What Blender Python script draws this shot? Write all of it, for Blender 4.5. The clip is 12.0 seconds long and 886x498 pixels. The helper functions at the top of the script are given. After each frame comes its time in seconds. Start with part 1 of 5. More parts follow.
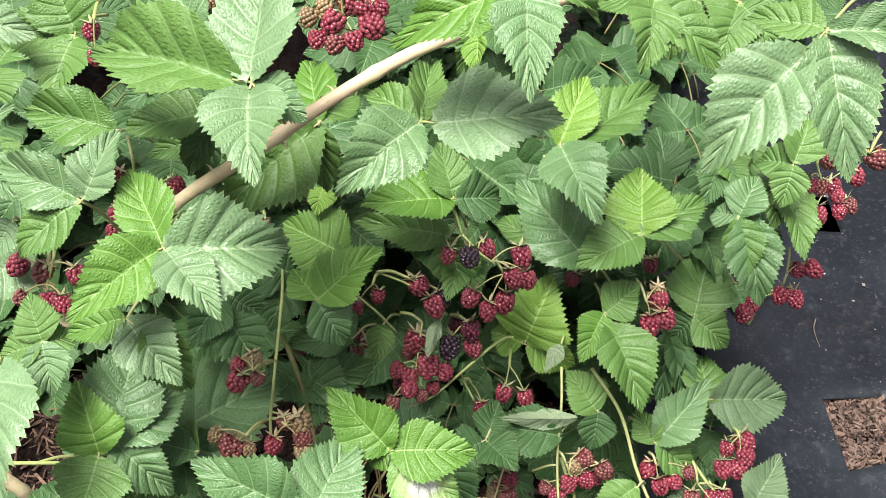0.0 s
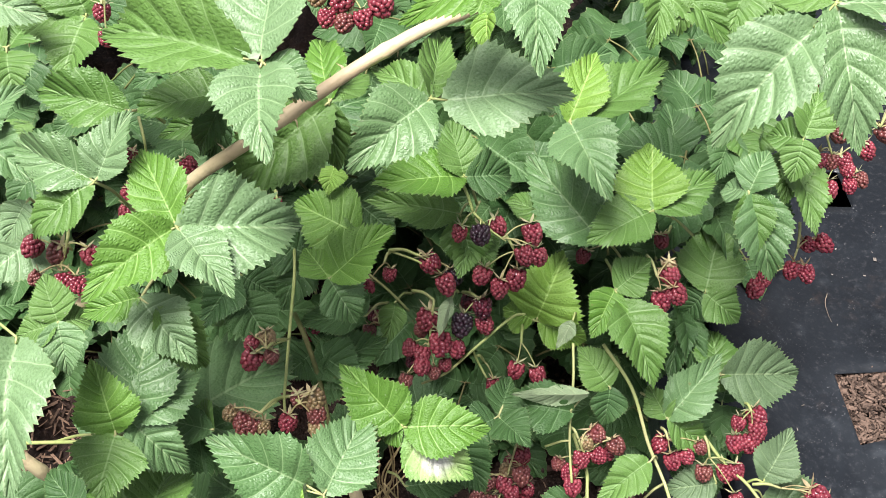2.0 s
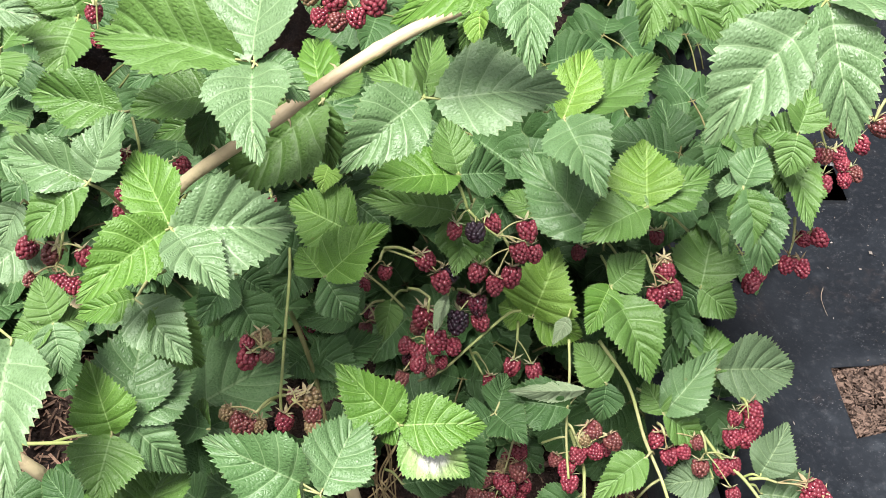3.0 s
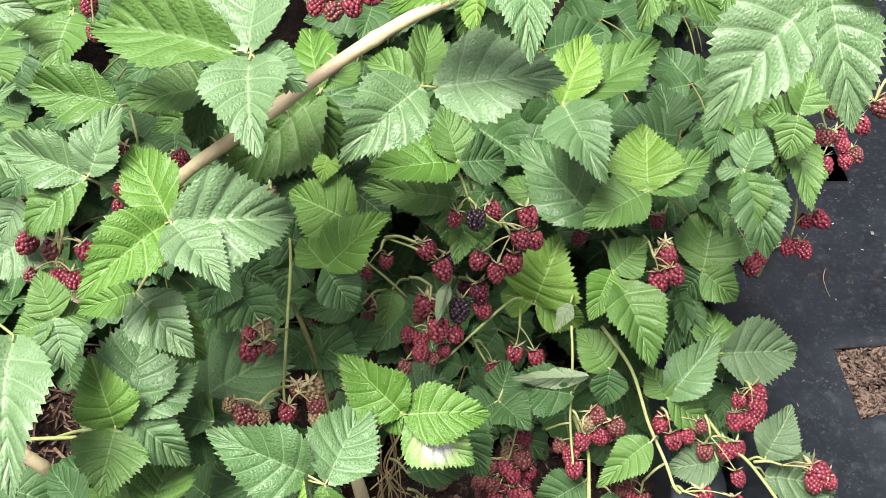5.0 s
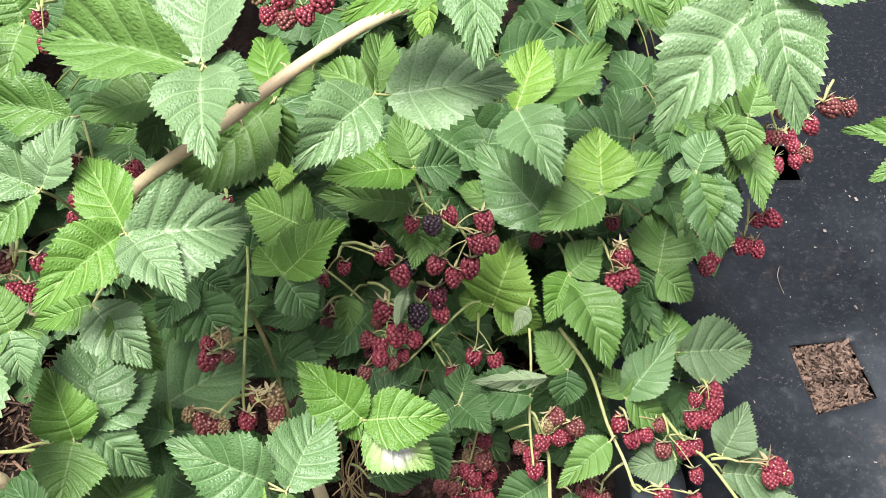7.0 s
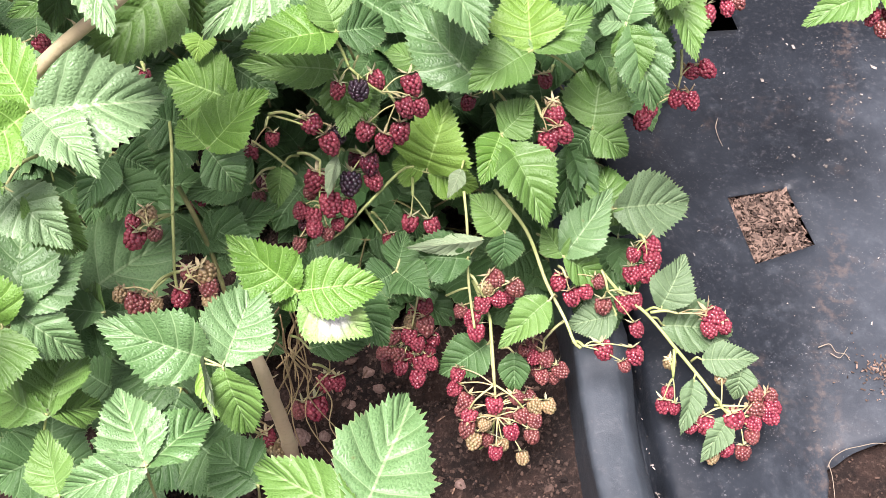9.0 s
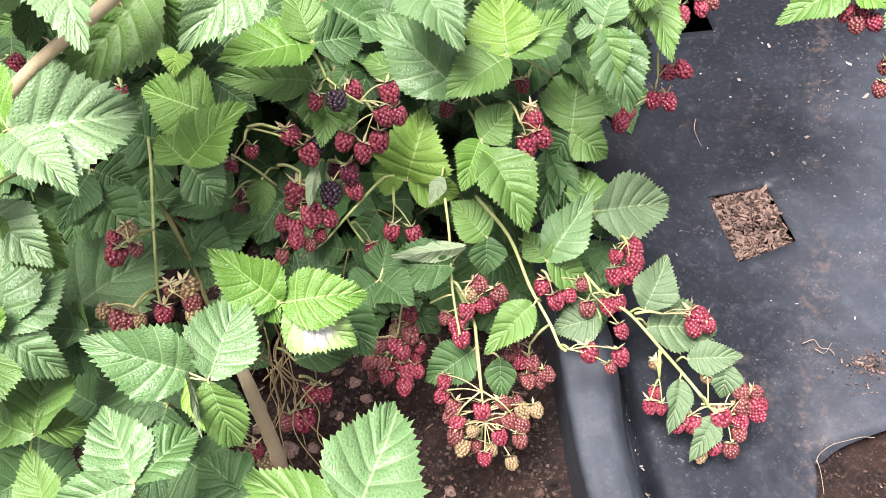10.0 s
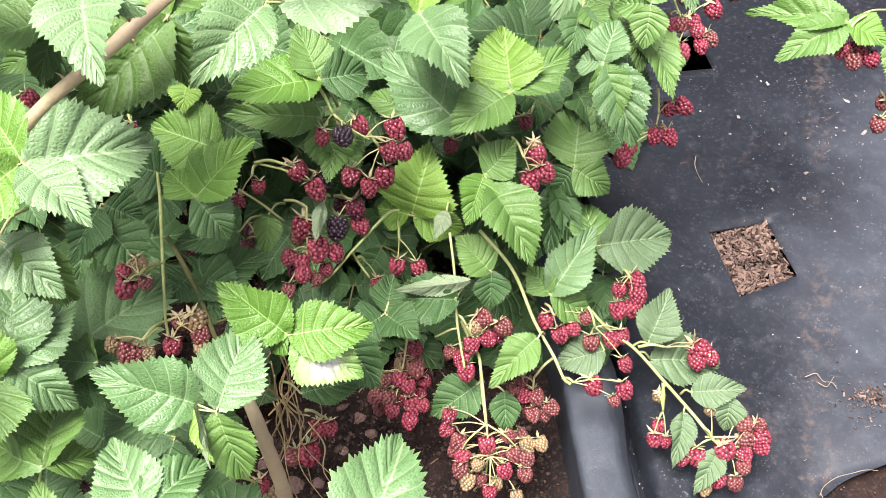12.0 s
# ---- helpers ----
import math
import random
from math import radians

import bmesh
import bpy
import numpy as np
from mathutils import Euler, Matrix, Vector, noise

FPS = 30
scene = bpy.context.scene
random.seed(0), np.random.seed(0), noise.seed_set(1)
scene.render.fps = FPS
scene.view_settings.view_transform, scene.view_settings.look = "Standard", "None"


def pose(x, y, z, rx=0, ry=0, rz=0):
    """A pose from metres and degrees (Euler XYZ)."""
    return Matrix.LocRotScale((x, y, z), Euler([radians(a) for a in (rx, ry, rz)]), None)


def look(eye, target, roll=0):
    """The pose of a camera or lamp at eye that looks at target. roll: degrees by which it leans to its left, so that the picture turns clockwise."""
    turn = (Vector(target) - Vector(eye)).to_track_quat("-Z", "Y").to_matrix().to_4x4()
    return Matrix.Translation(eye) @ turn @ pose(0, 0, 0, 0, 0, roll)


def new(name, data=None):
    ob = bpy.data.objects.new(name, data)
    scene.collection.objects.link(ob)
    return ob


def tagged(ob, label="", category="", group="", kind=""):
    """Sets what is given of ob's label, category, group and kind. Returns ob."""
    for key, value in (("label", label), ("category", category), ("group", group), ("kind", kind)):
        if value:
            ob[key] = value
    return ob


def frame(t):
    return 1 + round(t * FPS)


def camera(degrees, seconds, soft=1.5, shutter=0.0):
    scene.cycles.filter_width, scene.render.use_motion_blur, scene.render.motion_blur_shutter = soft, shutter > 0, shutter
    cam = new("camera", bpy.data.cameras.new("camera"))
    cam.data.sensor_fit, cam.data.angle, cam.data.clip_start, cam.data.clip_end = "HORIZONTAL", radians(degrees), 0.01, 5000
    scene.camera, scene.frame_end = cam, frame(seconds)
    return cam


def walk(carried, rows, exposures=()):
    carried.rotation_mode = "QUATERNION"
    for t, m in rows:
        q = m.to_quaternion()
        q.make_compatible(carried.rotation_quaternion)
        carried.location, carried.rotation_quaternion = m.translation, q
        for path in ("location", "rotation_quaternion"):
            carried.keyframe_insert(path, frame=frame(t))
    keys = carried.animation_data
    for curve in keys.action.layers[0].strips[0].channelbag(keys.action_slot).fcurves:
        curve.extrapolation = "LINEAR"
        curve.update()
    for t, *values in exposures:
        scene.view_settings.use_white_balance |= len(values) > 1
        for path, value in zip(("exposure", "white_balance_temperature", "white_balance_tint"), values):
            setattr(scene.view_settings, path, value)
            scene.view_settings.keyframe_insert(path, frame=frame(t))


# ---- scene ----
EXPOSURES = ((0.0, 1.64, 6500, 12), (7.0, 1.68, 6500, 12), (9.0, 2.11, 6500, 22), (12.0, 2.12, 6500, 20))
cam = camera(41.00, 12.0, soft=0.45)
PATH = [
    (0, (-0.0056, 0.0035, 1.0677), (-0.0115, 0.6945, 0.3448), 2.29),
    (0.5, (-0.0063, -0.0038, 1.0676), (-0.0178, 0.6838, 0.3416), 1.48),
    (1, (-0.0065, -0.0067, 1.0688), (-0.0209, 0.6828, 0.3447), 1.56),
    (1.5, (-0.0042, -0.0080, 1.0694), (-0.0223, 0.6746, 0.3388), 1.11),
    (2, (-0.0061, -0.0014, 1.0682), (-0.0201, 0.6779, 0.3345), 1.23),
    (2.5, (-0.0038, 0.0002, 1.0696), (-0.0187, 0.6777, 0.3342), 0.97),
    (4.5, (-0.0033, 0.0026, 1.0714), (-0.0065, 0.6719, 0.3284), 0.80),
    (5, (-0.0033, 0.0034, 1.0703), (-0.0165, 0.6704, 0.3253), -0.13),
    (5.5, (-0.0113, 0.0042, 1.0684), (-0.0101, 0.6730, 0.3250), 0.53),
    (6, (-0.0087, 0.0027, 1.0730), (-0.0057, 0.6814, 0.3386), 0.59),
    (6.5, (0.0000, 0.0000, 1.0764), (0.0000, 0.6820, 0.3451), 0.00),
    (7, (0.0014, 0.0009, 1.0763), (0.0197, 0.6696, 0.3330), 0.88),
    (7.2, (0.0014, 0.0019, 1.0742), (0.0177, 0.6600, 0.3214), 0.82),
    (8.8, (0.0203, 0.0064, 1.0640), (0.0700, 0.5973, 0.2588), 0.87),
    (9, (0.0210, 0.0048, 1.0624), (0.0737, 0.5874, 0.2513), 0.93),
    (9.5, (0.0236, 0.0031, 1.0609), (0.0880, 0.5804, 0.2470), 0.98),
    (10, (0.0232, 0.0026, 1.0623), (0.0888, 0.5903, 0.2558), 0.17),
    (10.5, (0.0223, -0.0024, 1.0657), (0.0763, 0.5970, 0.2671), -1.20),
    (11, (0.0242, -0.0050, 1.0661), (0.0827, 0.5968, 0.2695), -0.77),
    (11.5, (0.0226, -0.0071, 1.0652), (0.0902, 0.6015, 0.2746), -0.46),
    (12, (0.0175, -0.0095, 1.0666), (0.0862, 0.6064, 0.2818), -0.00),
]
walk(cam, [(t, look(eye, target, roll)) for t, eye, target, roll in PATH],
     exposures=EXPOSURES)

# ---- light: a bright, thinly overcast sky ----
SUN_ELEV, SUN_TURN = 74.0, 222.0
world = bpy.data.worlds.new("sky")
scene.world = world
world.use_nodes = True
wn = world.node_tree
sky = wn.nodes.new("ShaderNodeTexSky")
sky.sky_type, sky.sun_disc = "NISHITA", False
sky.sun_elevation, sky.sun_rotation = radians(SUN_ELEV), radians(SUN_TURN)
sky.dust_density = 3.0
back = wn.nodes["Background"]
back.inputs["Strength"].default_value = 0.05
cloud = wn.nodes.new("ShaderNodeHueSaturation")  # thin cloud takes most of the blue out
cloud.inputs["Saturation"].default_value = 0.2
wn.links.new(sky.outputs["Color"], cloud.inputs["Color"])
wn.links.new(cloud.outputs["Color"], back.inputs["Color"])
sun_data = bpy.data.lights.new("sun", "SUN")
sun_data.energy, sun_data.angle, sun_data.color = 3.3, radians(26), (1.0, 0.975, 0.93)
sun = new("sun", sun_data)
se, st = radians(SUN_ELEV), radians(SUN_TURN)
sun.matrix_basis = look((0, 0, 0), (-math.sin(st) * math.cos(se), -math.cos(st) * math.cos(se), -math.sin(se)))


# ---- materials ----
class Mat:
    """A node material under construction, with short calls for the nodes it uses."""

    def __init__(self, name, rough=0.5, spec=0.5):
        self.m = bpy.data.materials.new(name)
        self.m.use_nodes = True
        self.t = self.m.node_tree
        self.b = self.t.nodes["Principled BSDF"]
        self.b.inputs["Roughness"].default_value = rough
        self.b.inputs["Specular IOR Level"].default_value = spec

    def put(self, sock, val):
        if isinstance(val, bpy.types.NodeSocket):
            self.t.links.new(val, sock)
        elif isinstance(val, tuple) and len(val) == 3 and sock.type == "RGBA":
            sock.default_value = (*val, 1)
        else:
            sock.default_value = val

    def math(self, op, a, b=0.0, c=0.0):
        n = self.t.nodes.new("ShaderNodeMath")
        n.operation = op
        for i, val in enumerate((a, b, c)):
            self.put(n.inputs[i], val)
        return n.outputs[0]

    def mix(self, fac, a, b, blend="MIX"):
        n = self.t.nodes.new("ShaderNodeMix")
        n.data_type, n.blend_type = "RGBA", blend
        self.put(n.inputs[0], fac)
        self.put(n.inputs[6], a)
        self.put(n.inputs[7], b)
        return n.outputs[2]

    def coords(self):
        n = self.t.nodes.new("ShaderNodeTexCoord")
        s = self.t.nodes.new("ShaderNodeSeparateXYZ")
        self.t.links.new(n.outputs["Object"], s.inputs[0])
        return n.outputs["Object"], s.outputs

    def place(self):
        return self.t.nodes.new("ShaderNodeNewGeometry").outputs["Position"]

    def island(self):
        return self.t.nodes.new("ShaderNodeNewGeometry").outputs["Random Per Island"]

    def chance(self):
        return self.t.nodes.new("ShaderNodeObjectInfo").outputs["Random"]

    def noise(self, vec, scale, detail=3.0, rough=0.55):
        n = self.t.nodes.new("ShaderNodeTexNoise")
        self.put(n.inputs["Vector"], vec)
        n.inputs["Scale"].default_value, n.inputs["Detail"].default_value = scale, detail
        n.inputs["Roughness"].default_value = rough
        return n.outputs["Fac"]

    def cells(self, vec, scale, feature="F1"):
        n = self.t.nodes.new("ShaderNodeTexVoronoi")
        n.feature = feature
        self.put(n.inputs["Vector"], vec)
        n.inputs["Scale"].default_value = scale
        return n.outputs["Distance"]

    def ramp(self, fac, lo, hi, a=0.0, b=1.0):
        n = self.t.nodes.new("ShaderNodeMapRange")
        n.interpolation_type = "SMOOTHSTEP"
        for i, val in enumerate((fac, lo, hi, a, b)):
            self.put(n.inputs[i], val)
        return n.outputs[0]

    def bump(self, height, strength, dist):
        n = self.t.nodes.new("ShaderNodeBump")
        n.inputs["Strength"].default_value, n.inputs["Distance"].default_value = strength, dist
        self.put(n.inputs["Height"], height)
        self.t.links.new(n.outputs[0], self.b.inputs["Normal"])
        return n.outputs[0]

    def color(self, val):
        self.put(self.b.inputs["Base Color"], val)

    def sheer(self, colour, amount, normal=None):
        """Lets light through a thin blade."""
        tr = self.t.nodes.new("ShaderNodeBsdfTranslucent")
        self.put(tr.inputs["Color"], colour)
        if normal:
            self.t.links.new(normal, tr.inputs["Normal"])
        mx = self.t.nodes.new("ShaderNodeMixShader")
        mx.inputs[0].default_value = amount
        out = self.t.nodes["Material Output"]
        self.t.links.new(self.b.outputs[0], mx.inputs[1])
        self.t.links.new(tr.outputs[0], mx.inputs[2])
        self.t.links.new(mx.outputs[0], out.inputs["Surface"])


VEINS = 8  # pairs of side veins to a leaflet


def leaf_material(name, main, tint, vein, rough=0.44, patch=False, dusty=0.32, gloss=0.52):
    """Quilted blade: sunken veins from the midrib to the teeth, puckered tissue between them, dust and a few dry spots."""
    k = Mat(name, rough, gloss)
    vec, (x, y, z) = k.coords()
    uv = k.t.nodes.new("ShaderNodeTexCoord").outputs["UV"]
    sp = k.t.nodes.new("ShaderNodeSeparateXYZ")
    k.put(sp.inputs[0], uv)
    out = k.math("MULTIPLY", k.math("ABSOLUTE", k.math("SUBTRACT", sp.outputs[1], 0.5)), 2.0)
    luck = k.chance()
    pos = k.place()
    sway = k.math("MULTIPLY", k.math("SUBTRACT", k.noise(vec, 7.0, 2.0), 0.5), 0.22)
    run = k.math("ADD", k.math("MULTIPLY", sp.outputs[0], float(VEINS)), k.math("MULTIPLY", sway, out))
    tri = k.math("PINGPONG", run, 0.5)
    thin = k.math("SUBTRACT", 0.062, k.math("MULTIPLY", out, 0.036))
    side = k.ramp(tri, 0.010, thin, 1.0, 0.0)
    mid = k.ramp(k.math("ABSOLUTE", x), 0.004, 0.016, 1.0, 0.0)
    web = k.cells(vec, 25.0, "DISTANCE_TO_EDGE")
    puff = k.cells(vec, 25.0)
    fine = k.ramp(web, 0.0, 0.10, 1.0, 0.0)
    cloud = k.noise(pos, 22.0, 4.0)
    grain = k.noise(pos, 420.0, 2.0)
    col = k.mix(k.math("MULTIPLY", luck, 0.75), main, tint)
    col = k.mix(k.ramp(cloud, 0.35, 0.7, 0.0, 0.5), col, tint)
    col = k.mix(k.math("MULTIPLY", fine, 0.17), col, vein)
    col = k.mix(k.ramp(k.noise(vec, 58.0, 2.0, 0.6), 0.46, 0.64, 0.0, 0.36), col, tuple(c * 0.5 for c in main))
    col = k.mix(k.math("MAXIMUM", k.math("MULTIPLY", side, 0.60), k.math("MULTIPLY", mid, 0.85)), col, vein)
    col = k.mix(k.ramp(grain, 0.35, 0.75, 0.0, 0.07), col, (0.16, 0.26, 0.10))
    rim = k.math("MULTIPLY", k.ramp(out, 0.975, 1.0), k.ramp(k.noise(pos, 50.0, 2.0), 0.45, 0.6, 0.0, 0.5))
    col = k.mix(rim, col, (0.26, 0.30, 0.12))
    speck = k.math("MULTIPLY", k.ramp(k.cells(pos, 170.0), 0.09, 0.15, 1.0, 0.0), k.ramp(k.noise(pos, 13.0, 2.0), 0.53, 0.64))
    col = k.mix(k.math("MULTIPLY", speck, dusty), col, (0.42, 0.48, 0.34))
    brown = k.math("MULTIPLY", k.ramp(k.noise(pos, 60.0, 3.0), 0.72, 0.78), 0.4)
    col = k.mix(brown, col, (0.17, 0.12, 0.04))
    if patch:
        dx = k.math("SUBTRACT", x, 0.04)
        dy = k.math("SUBTRACT", y, 0.46)
        far = k.math("SQRT", k.math("ADD", k.math("MULTIPLY", dx, dx), k.math("MULTIPLY", dy, dy)))
        far = k.math("ADD", far, k.math("MULTIPLY", k.math("SUBTRACT", k.noise(vec, 9.0, 3.0), 0.5), 0.16))
        col = k.mix(k.ramp(far, 0.18, 0.50, 0.8, 0.0), col, (0.36, 0.47, 0.20))
        col = k.mix(k.ramp(far, 0.06, 0.26, 1.0, 0.0), col, (0.80, 0.79, 0.73))
    k.color(col)
    height = k.math("MULTIPLY", k.ramp(tri, 0.0, 0.30), 0.55)
    height = k.math("ADD", height, k.math("MULTIPLY", k.math("MULTIPLY", k.ramp(web, 0.0, 0.45), k.ramp(tri, 0.02, 0.2)), 0.24))
    height = k.math("SUBTRACT", height, k.math("MULTIPLY", puff, 0.10))
    height = k.math("ADD", height, k.math("MULTIPLY", k.noise(vec, 42.0, 2.0), 0.12))
    nrm = k.bump(height, 0.85, 0.0014)
    k.put(k.b.inputs["Roughness"], k.math("ADD", k.math("ADD", rough - 0.02, k.math("MULTIPLY", cloud, 0.14)), k.math("MULTIPLY", luck, 0.08)))
    k.sheer(k.mix(0.5, col, (0.28, 0.46, 0.03)), 0.14, nrm)
    return k.m


LEAF = {
    "mid": leaf_material("leaf_mid", (0.060, 0.150, 0.022), (0.112, 0.218, 0.045), (0.20, 0.32, 0.12)),
    "fresh": leaf_material("leaf_fresh", (0.066, 0.176, 0.014), (0.108, 0.232, 0.030), (0.26, 0.42, 0.12)),
    "lime": leaf_material("leaf_lime", (0.105, 0.235, 0.018), (0.165, 0.300, 0.045), (0.30, 0.45, 0.12)),
    # dark green kind, also used to paint in shade on inner leaves
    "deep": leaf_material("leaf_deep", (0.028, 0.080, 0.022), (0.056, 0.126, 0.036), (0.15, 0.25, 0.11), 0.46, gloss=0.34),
    # next two: whitish sky glare painted in as a lighter, greyer base
    "pale": leaf_material("leaf_pale", (0.102, 0.196, 0.070), (0.170, 0.272, 0.135), (0.27, 0.38, 0.20), 0.38),
    "waxy": leaf_material("leaf_sheen", (0.068, 0.158, 0.046), (0.130, 0.236, 0.098), (0.24, 0.35, 0.17), 0.37),
    "dusty": leaf_material("leaf_dusty", (0.070, 0.130, 0.052), (0.115, 0.180, 0.090), (0.20, 0.28, 0.14), 0.5, dusty=0.75),
    "bleached": leaf_material("leaf_bleached", (0.088, 0.215, 0.030), (0.130, 0.270, 0.055), (0.30, 0.44, 0.15), patch=True),
}
UNDER = leaf_material("leaf_underside", (0.19, 0.27, 0.14), (0.25, 0.33, 0.19), (0.36, 0.42, 0.26), 0.7)


def stem_material(name, main, tint, rough):
    k = Mat(name, rough, 0.4)
    pos = k.place()
    col = k.mix(k.ramp(k.noise(pos, 14.0, 4.0), 0.35, 0.65), main, tint)
    col = k.mix(k.ramp(k.noise(pos, 160.0, 3.0), 0.5, 0.75, 0.0, 0.4), col, tuple(c * 0.55 for c in main))
    col = k.mix(k.ramp(k.noise(pos, 48.0, 4.0, 0.7), 0.58, 0.70, 0.0, 0.5), col, tuple(c * 0.6 for c in tint))
    k.color(col)
    k.bump(k.noise(pos, 220.0, 3.0), 0.4, 0.0015)
    return k.m


STEM = {
    "cane": stem_material("cane_bark", (0.60, 0.51, 0.31), (0.54, 0.42, 0.27), 0.5),
    "green": stem_material("green_stem", (0.30, 0.36, 0.12), (0.36, 0.36, 0.17), 0.5),
    "stalk": stem_material("fruit_stalk", (0.34, 0.36, 0.15), (0.36, 0.29, 0.15), 0.6),
    "root": stem_material("dry_root", (0.20, 0.165, 0.125), (0.26, 0.21, 0.16), 0.8),
    # green stem darkened to paint in the shade inside the bush
    "olive": stem_material("shaded_green_stem", (0.09, 0.12, 0.03), (0.17, 0.15, 0.06), 0.7),
    "straw": stem_material("dry_stem", (0.36, 0.29, 0.15), (0.28, 0.20, 0.10), 0.7),
}


def berry_material(name, a, b, rough=0.20):
    k = Mat(name, rough, 0.6)
    pos = k.place()
    col = k.mix(k.island(), a, b)
    col = k.mix(k.ramp(k.noise(pos, 90.0, 2.0), 0.42, 0.68, 0.0, 0.6), col, tuple(c * 0.5 for c in a))
    col = k.mix(k.math("MULTIPLY", k.chance(), 0.45), col, tuple(c * 0.62 for c in b))
    k.color(col)
    k.b.inputs["Subsurface Weight"].default_value = 0.0
    k.bump(k.noise(pos, 700.0, 2.0), 0.08, 0.0005)
    return k.m


BERRY = {
    "red": berry_material("berry_red", (0.150, 0.014, 0.030), (0.270, 0.052, 0.068)),
    "pink": berry_material("berry_ripening", (0.135, 0.026, 0.032), (0.185, 0.064, 0.052), 0.34),
    "green": berry_material("berry_unripe", (0.230, 0.185, 0.085), (0.245, 0.150, 0.080), 0.40),
    "purple": berry_material("berry_purple", (0.045, 0.008, 0.018), (0.13, 0.014, 0.03)),
    "black": berry_material("berry_black", (0.010, 0.006, 0.012), (0.030, 0.010, 0.020), 0.18),
}
SEPAL = stem_material("sepal", (0.31, 0.32, 0.18), (0.36, 0.27, 0.16), 0.75)


def mat_cloth(name="weed_mat_cloth", fresh=(0.0072, 0.0090, 0.0120), dusty=(0.029, 0.0350, 0.0440), shade_dirt=1.0):
    """Dusty black woven plastic, with bush shade and sky sheen painted in."""
    k = Mat(name, 0.45, 0.28)
    pos = k.place()
    s = k.t.nodes.new("ShaderNodeSeparateXYZ")
    k.put(s.inputs[0], pos)
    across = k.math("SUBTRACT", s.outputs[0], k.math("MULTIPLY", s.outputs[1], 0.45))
    # path holds painted light: darker in the bush's shade, lighter in sky sheen
    path = k.ramp(across, 0.04, 0.36, -0.10 * shade_dirt, 0.36 * shade_dirt)
    path = k.math("ADD", path, k.ramp(s.outputs[1], 0.92, 1.2, 0.06 * shade_dirt, -0.30 * shade_dirt))
    # dust noise, shifted by the painted light gradient
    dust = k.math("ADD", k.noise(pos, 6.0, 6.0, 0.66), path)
    smear = k.noise(pos, 34.0, 5.0, 0.68)
    film = k.noise(pos, 150.0, 3.0, 0.7)
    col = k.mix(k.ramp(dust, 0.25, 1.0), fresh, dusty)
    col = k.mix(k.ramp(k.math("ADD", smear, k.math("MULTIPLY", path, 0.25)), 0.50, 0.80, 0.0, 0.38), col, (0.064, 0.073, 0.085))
    col = k.mix(k.ramp(film, 0.52, 0.80, 0.0, 0.42), col, (0.085, 0.084, 0.090))
    scuff = k.math("MULTIPLY", k.ramp(k.noise(pos, 300.0, 2.0, 0.7), 0.62, 0.72), k.ramp(k.noise(pos, 16.0, 3.0), 0.50, 0.66))
    col = k.mix(k.math("MULTIPLY", scuff, 0.6), col, (0.17, 0.17, 0.18))
    trail = k.ramp(k.math("ABSOLUTE", k.math("SUBTRACT", k.math("SUBTRACT", s.outputs[0], k.math("MULTIPLY", s.outputs[1], 0.312)), 0.294)), 0.0, 0.03, 0.20 * shade_dirt, 0.0)
    mud = k.math("MULTIPLY", k.ramp(k.math("ADD", k.noise(pos, 8.0, 4.0), trail), 0.56, 0.72), k.ramp(k.noise(pos, 70.0, 4.0, 0.7), 0.46, 0.66))
    col = k.mix(k.math("MULTIPLY", mud, 0.36), col, (0.115, 0.082, 0.066))
    grit = k.math("MULTIPLY", k.ramp(k.cells(pos, 260.0), 0.10, 0.2, 1.0, 0.0), k.ramp(k.noise(pos, 19.0, 3.0), 0.50, 0.62))
    col = k.mix(k.math("MULTIPLY", grit, 0.12 + 0.25 * shade_dirt), col, (0.22, 0.21, 0.20))
    k.color(col)
    k.put(k.b.inputs["Roughness"], k.ramp(dust, 0.35, 0.9, 0.30, 0.58))
    creases = k.math("ABSOLUTE", k.math("SUBTRACT", k.noise(pos, 11.0, 3.0, 0.5), 0.5))
    h = k.math("ADD", k.math("MULTIPLY", k.noise(pos, 24.0, 4.0), 0.8), k.math("MULTIPLY", k.noise(pos, 900.0, 2.0), 0.10))
    k.bump(k.math("SUBTRACT", h, k.math("MULTIPLY", k.ramp(creases, 0.0, 0.05, 1.0, 0.0), 0.08)), 0.35, 0.005)
    return k.m


def earth(name, dark, mid, light, rough=0.9):
    k = Mat(name, rough, 0.25)
    pos = k.place()
    col = k.mix(k.ramp(k.noise(pos, 18.0, 5.0, 0.65), 0.35, 0.68), dark, mid)
    col = k.mix(k.ramp(k.noise(pos, 170.0, 4.0, 0.65), 0.50, 0.72, 0.0, 0.6), col, light)
    k.color(col)
    k.bump(k.noise(pos, 240.0, 5.0, 0.7), 0.9, 0.006)
    return k.m


def bits(name, a, b, rough=0.85):
    k = Mat(name, rough, 0.3)
    pos = k.place()
    col = k.mix(k.island(), a, b)
    col = k.mix(k.ramp(k.noise(pos, 260.0, 3.0), 0.4, 0.7, 0.0, 0.5), col, tuple(c * 0.5 for c in a))
    k.color(col)
    k.bump(k.noise(pos, 500.0, 3.0), 0.4, 0.001)
    return k.m


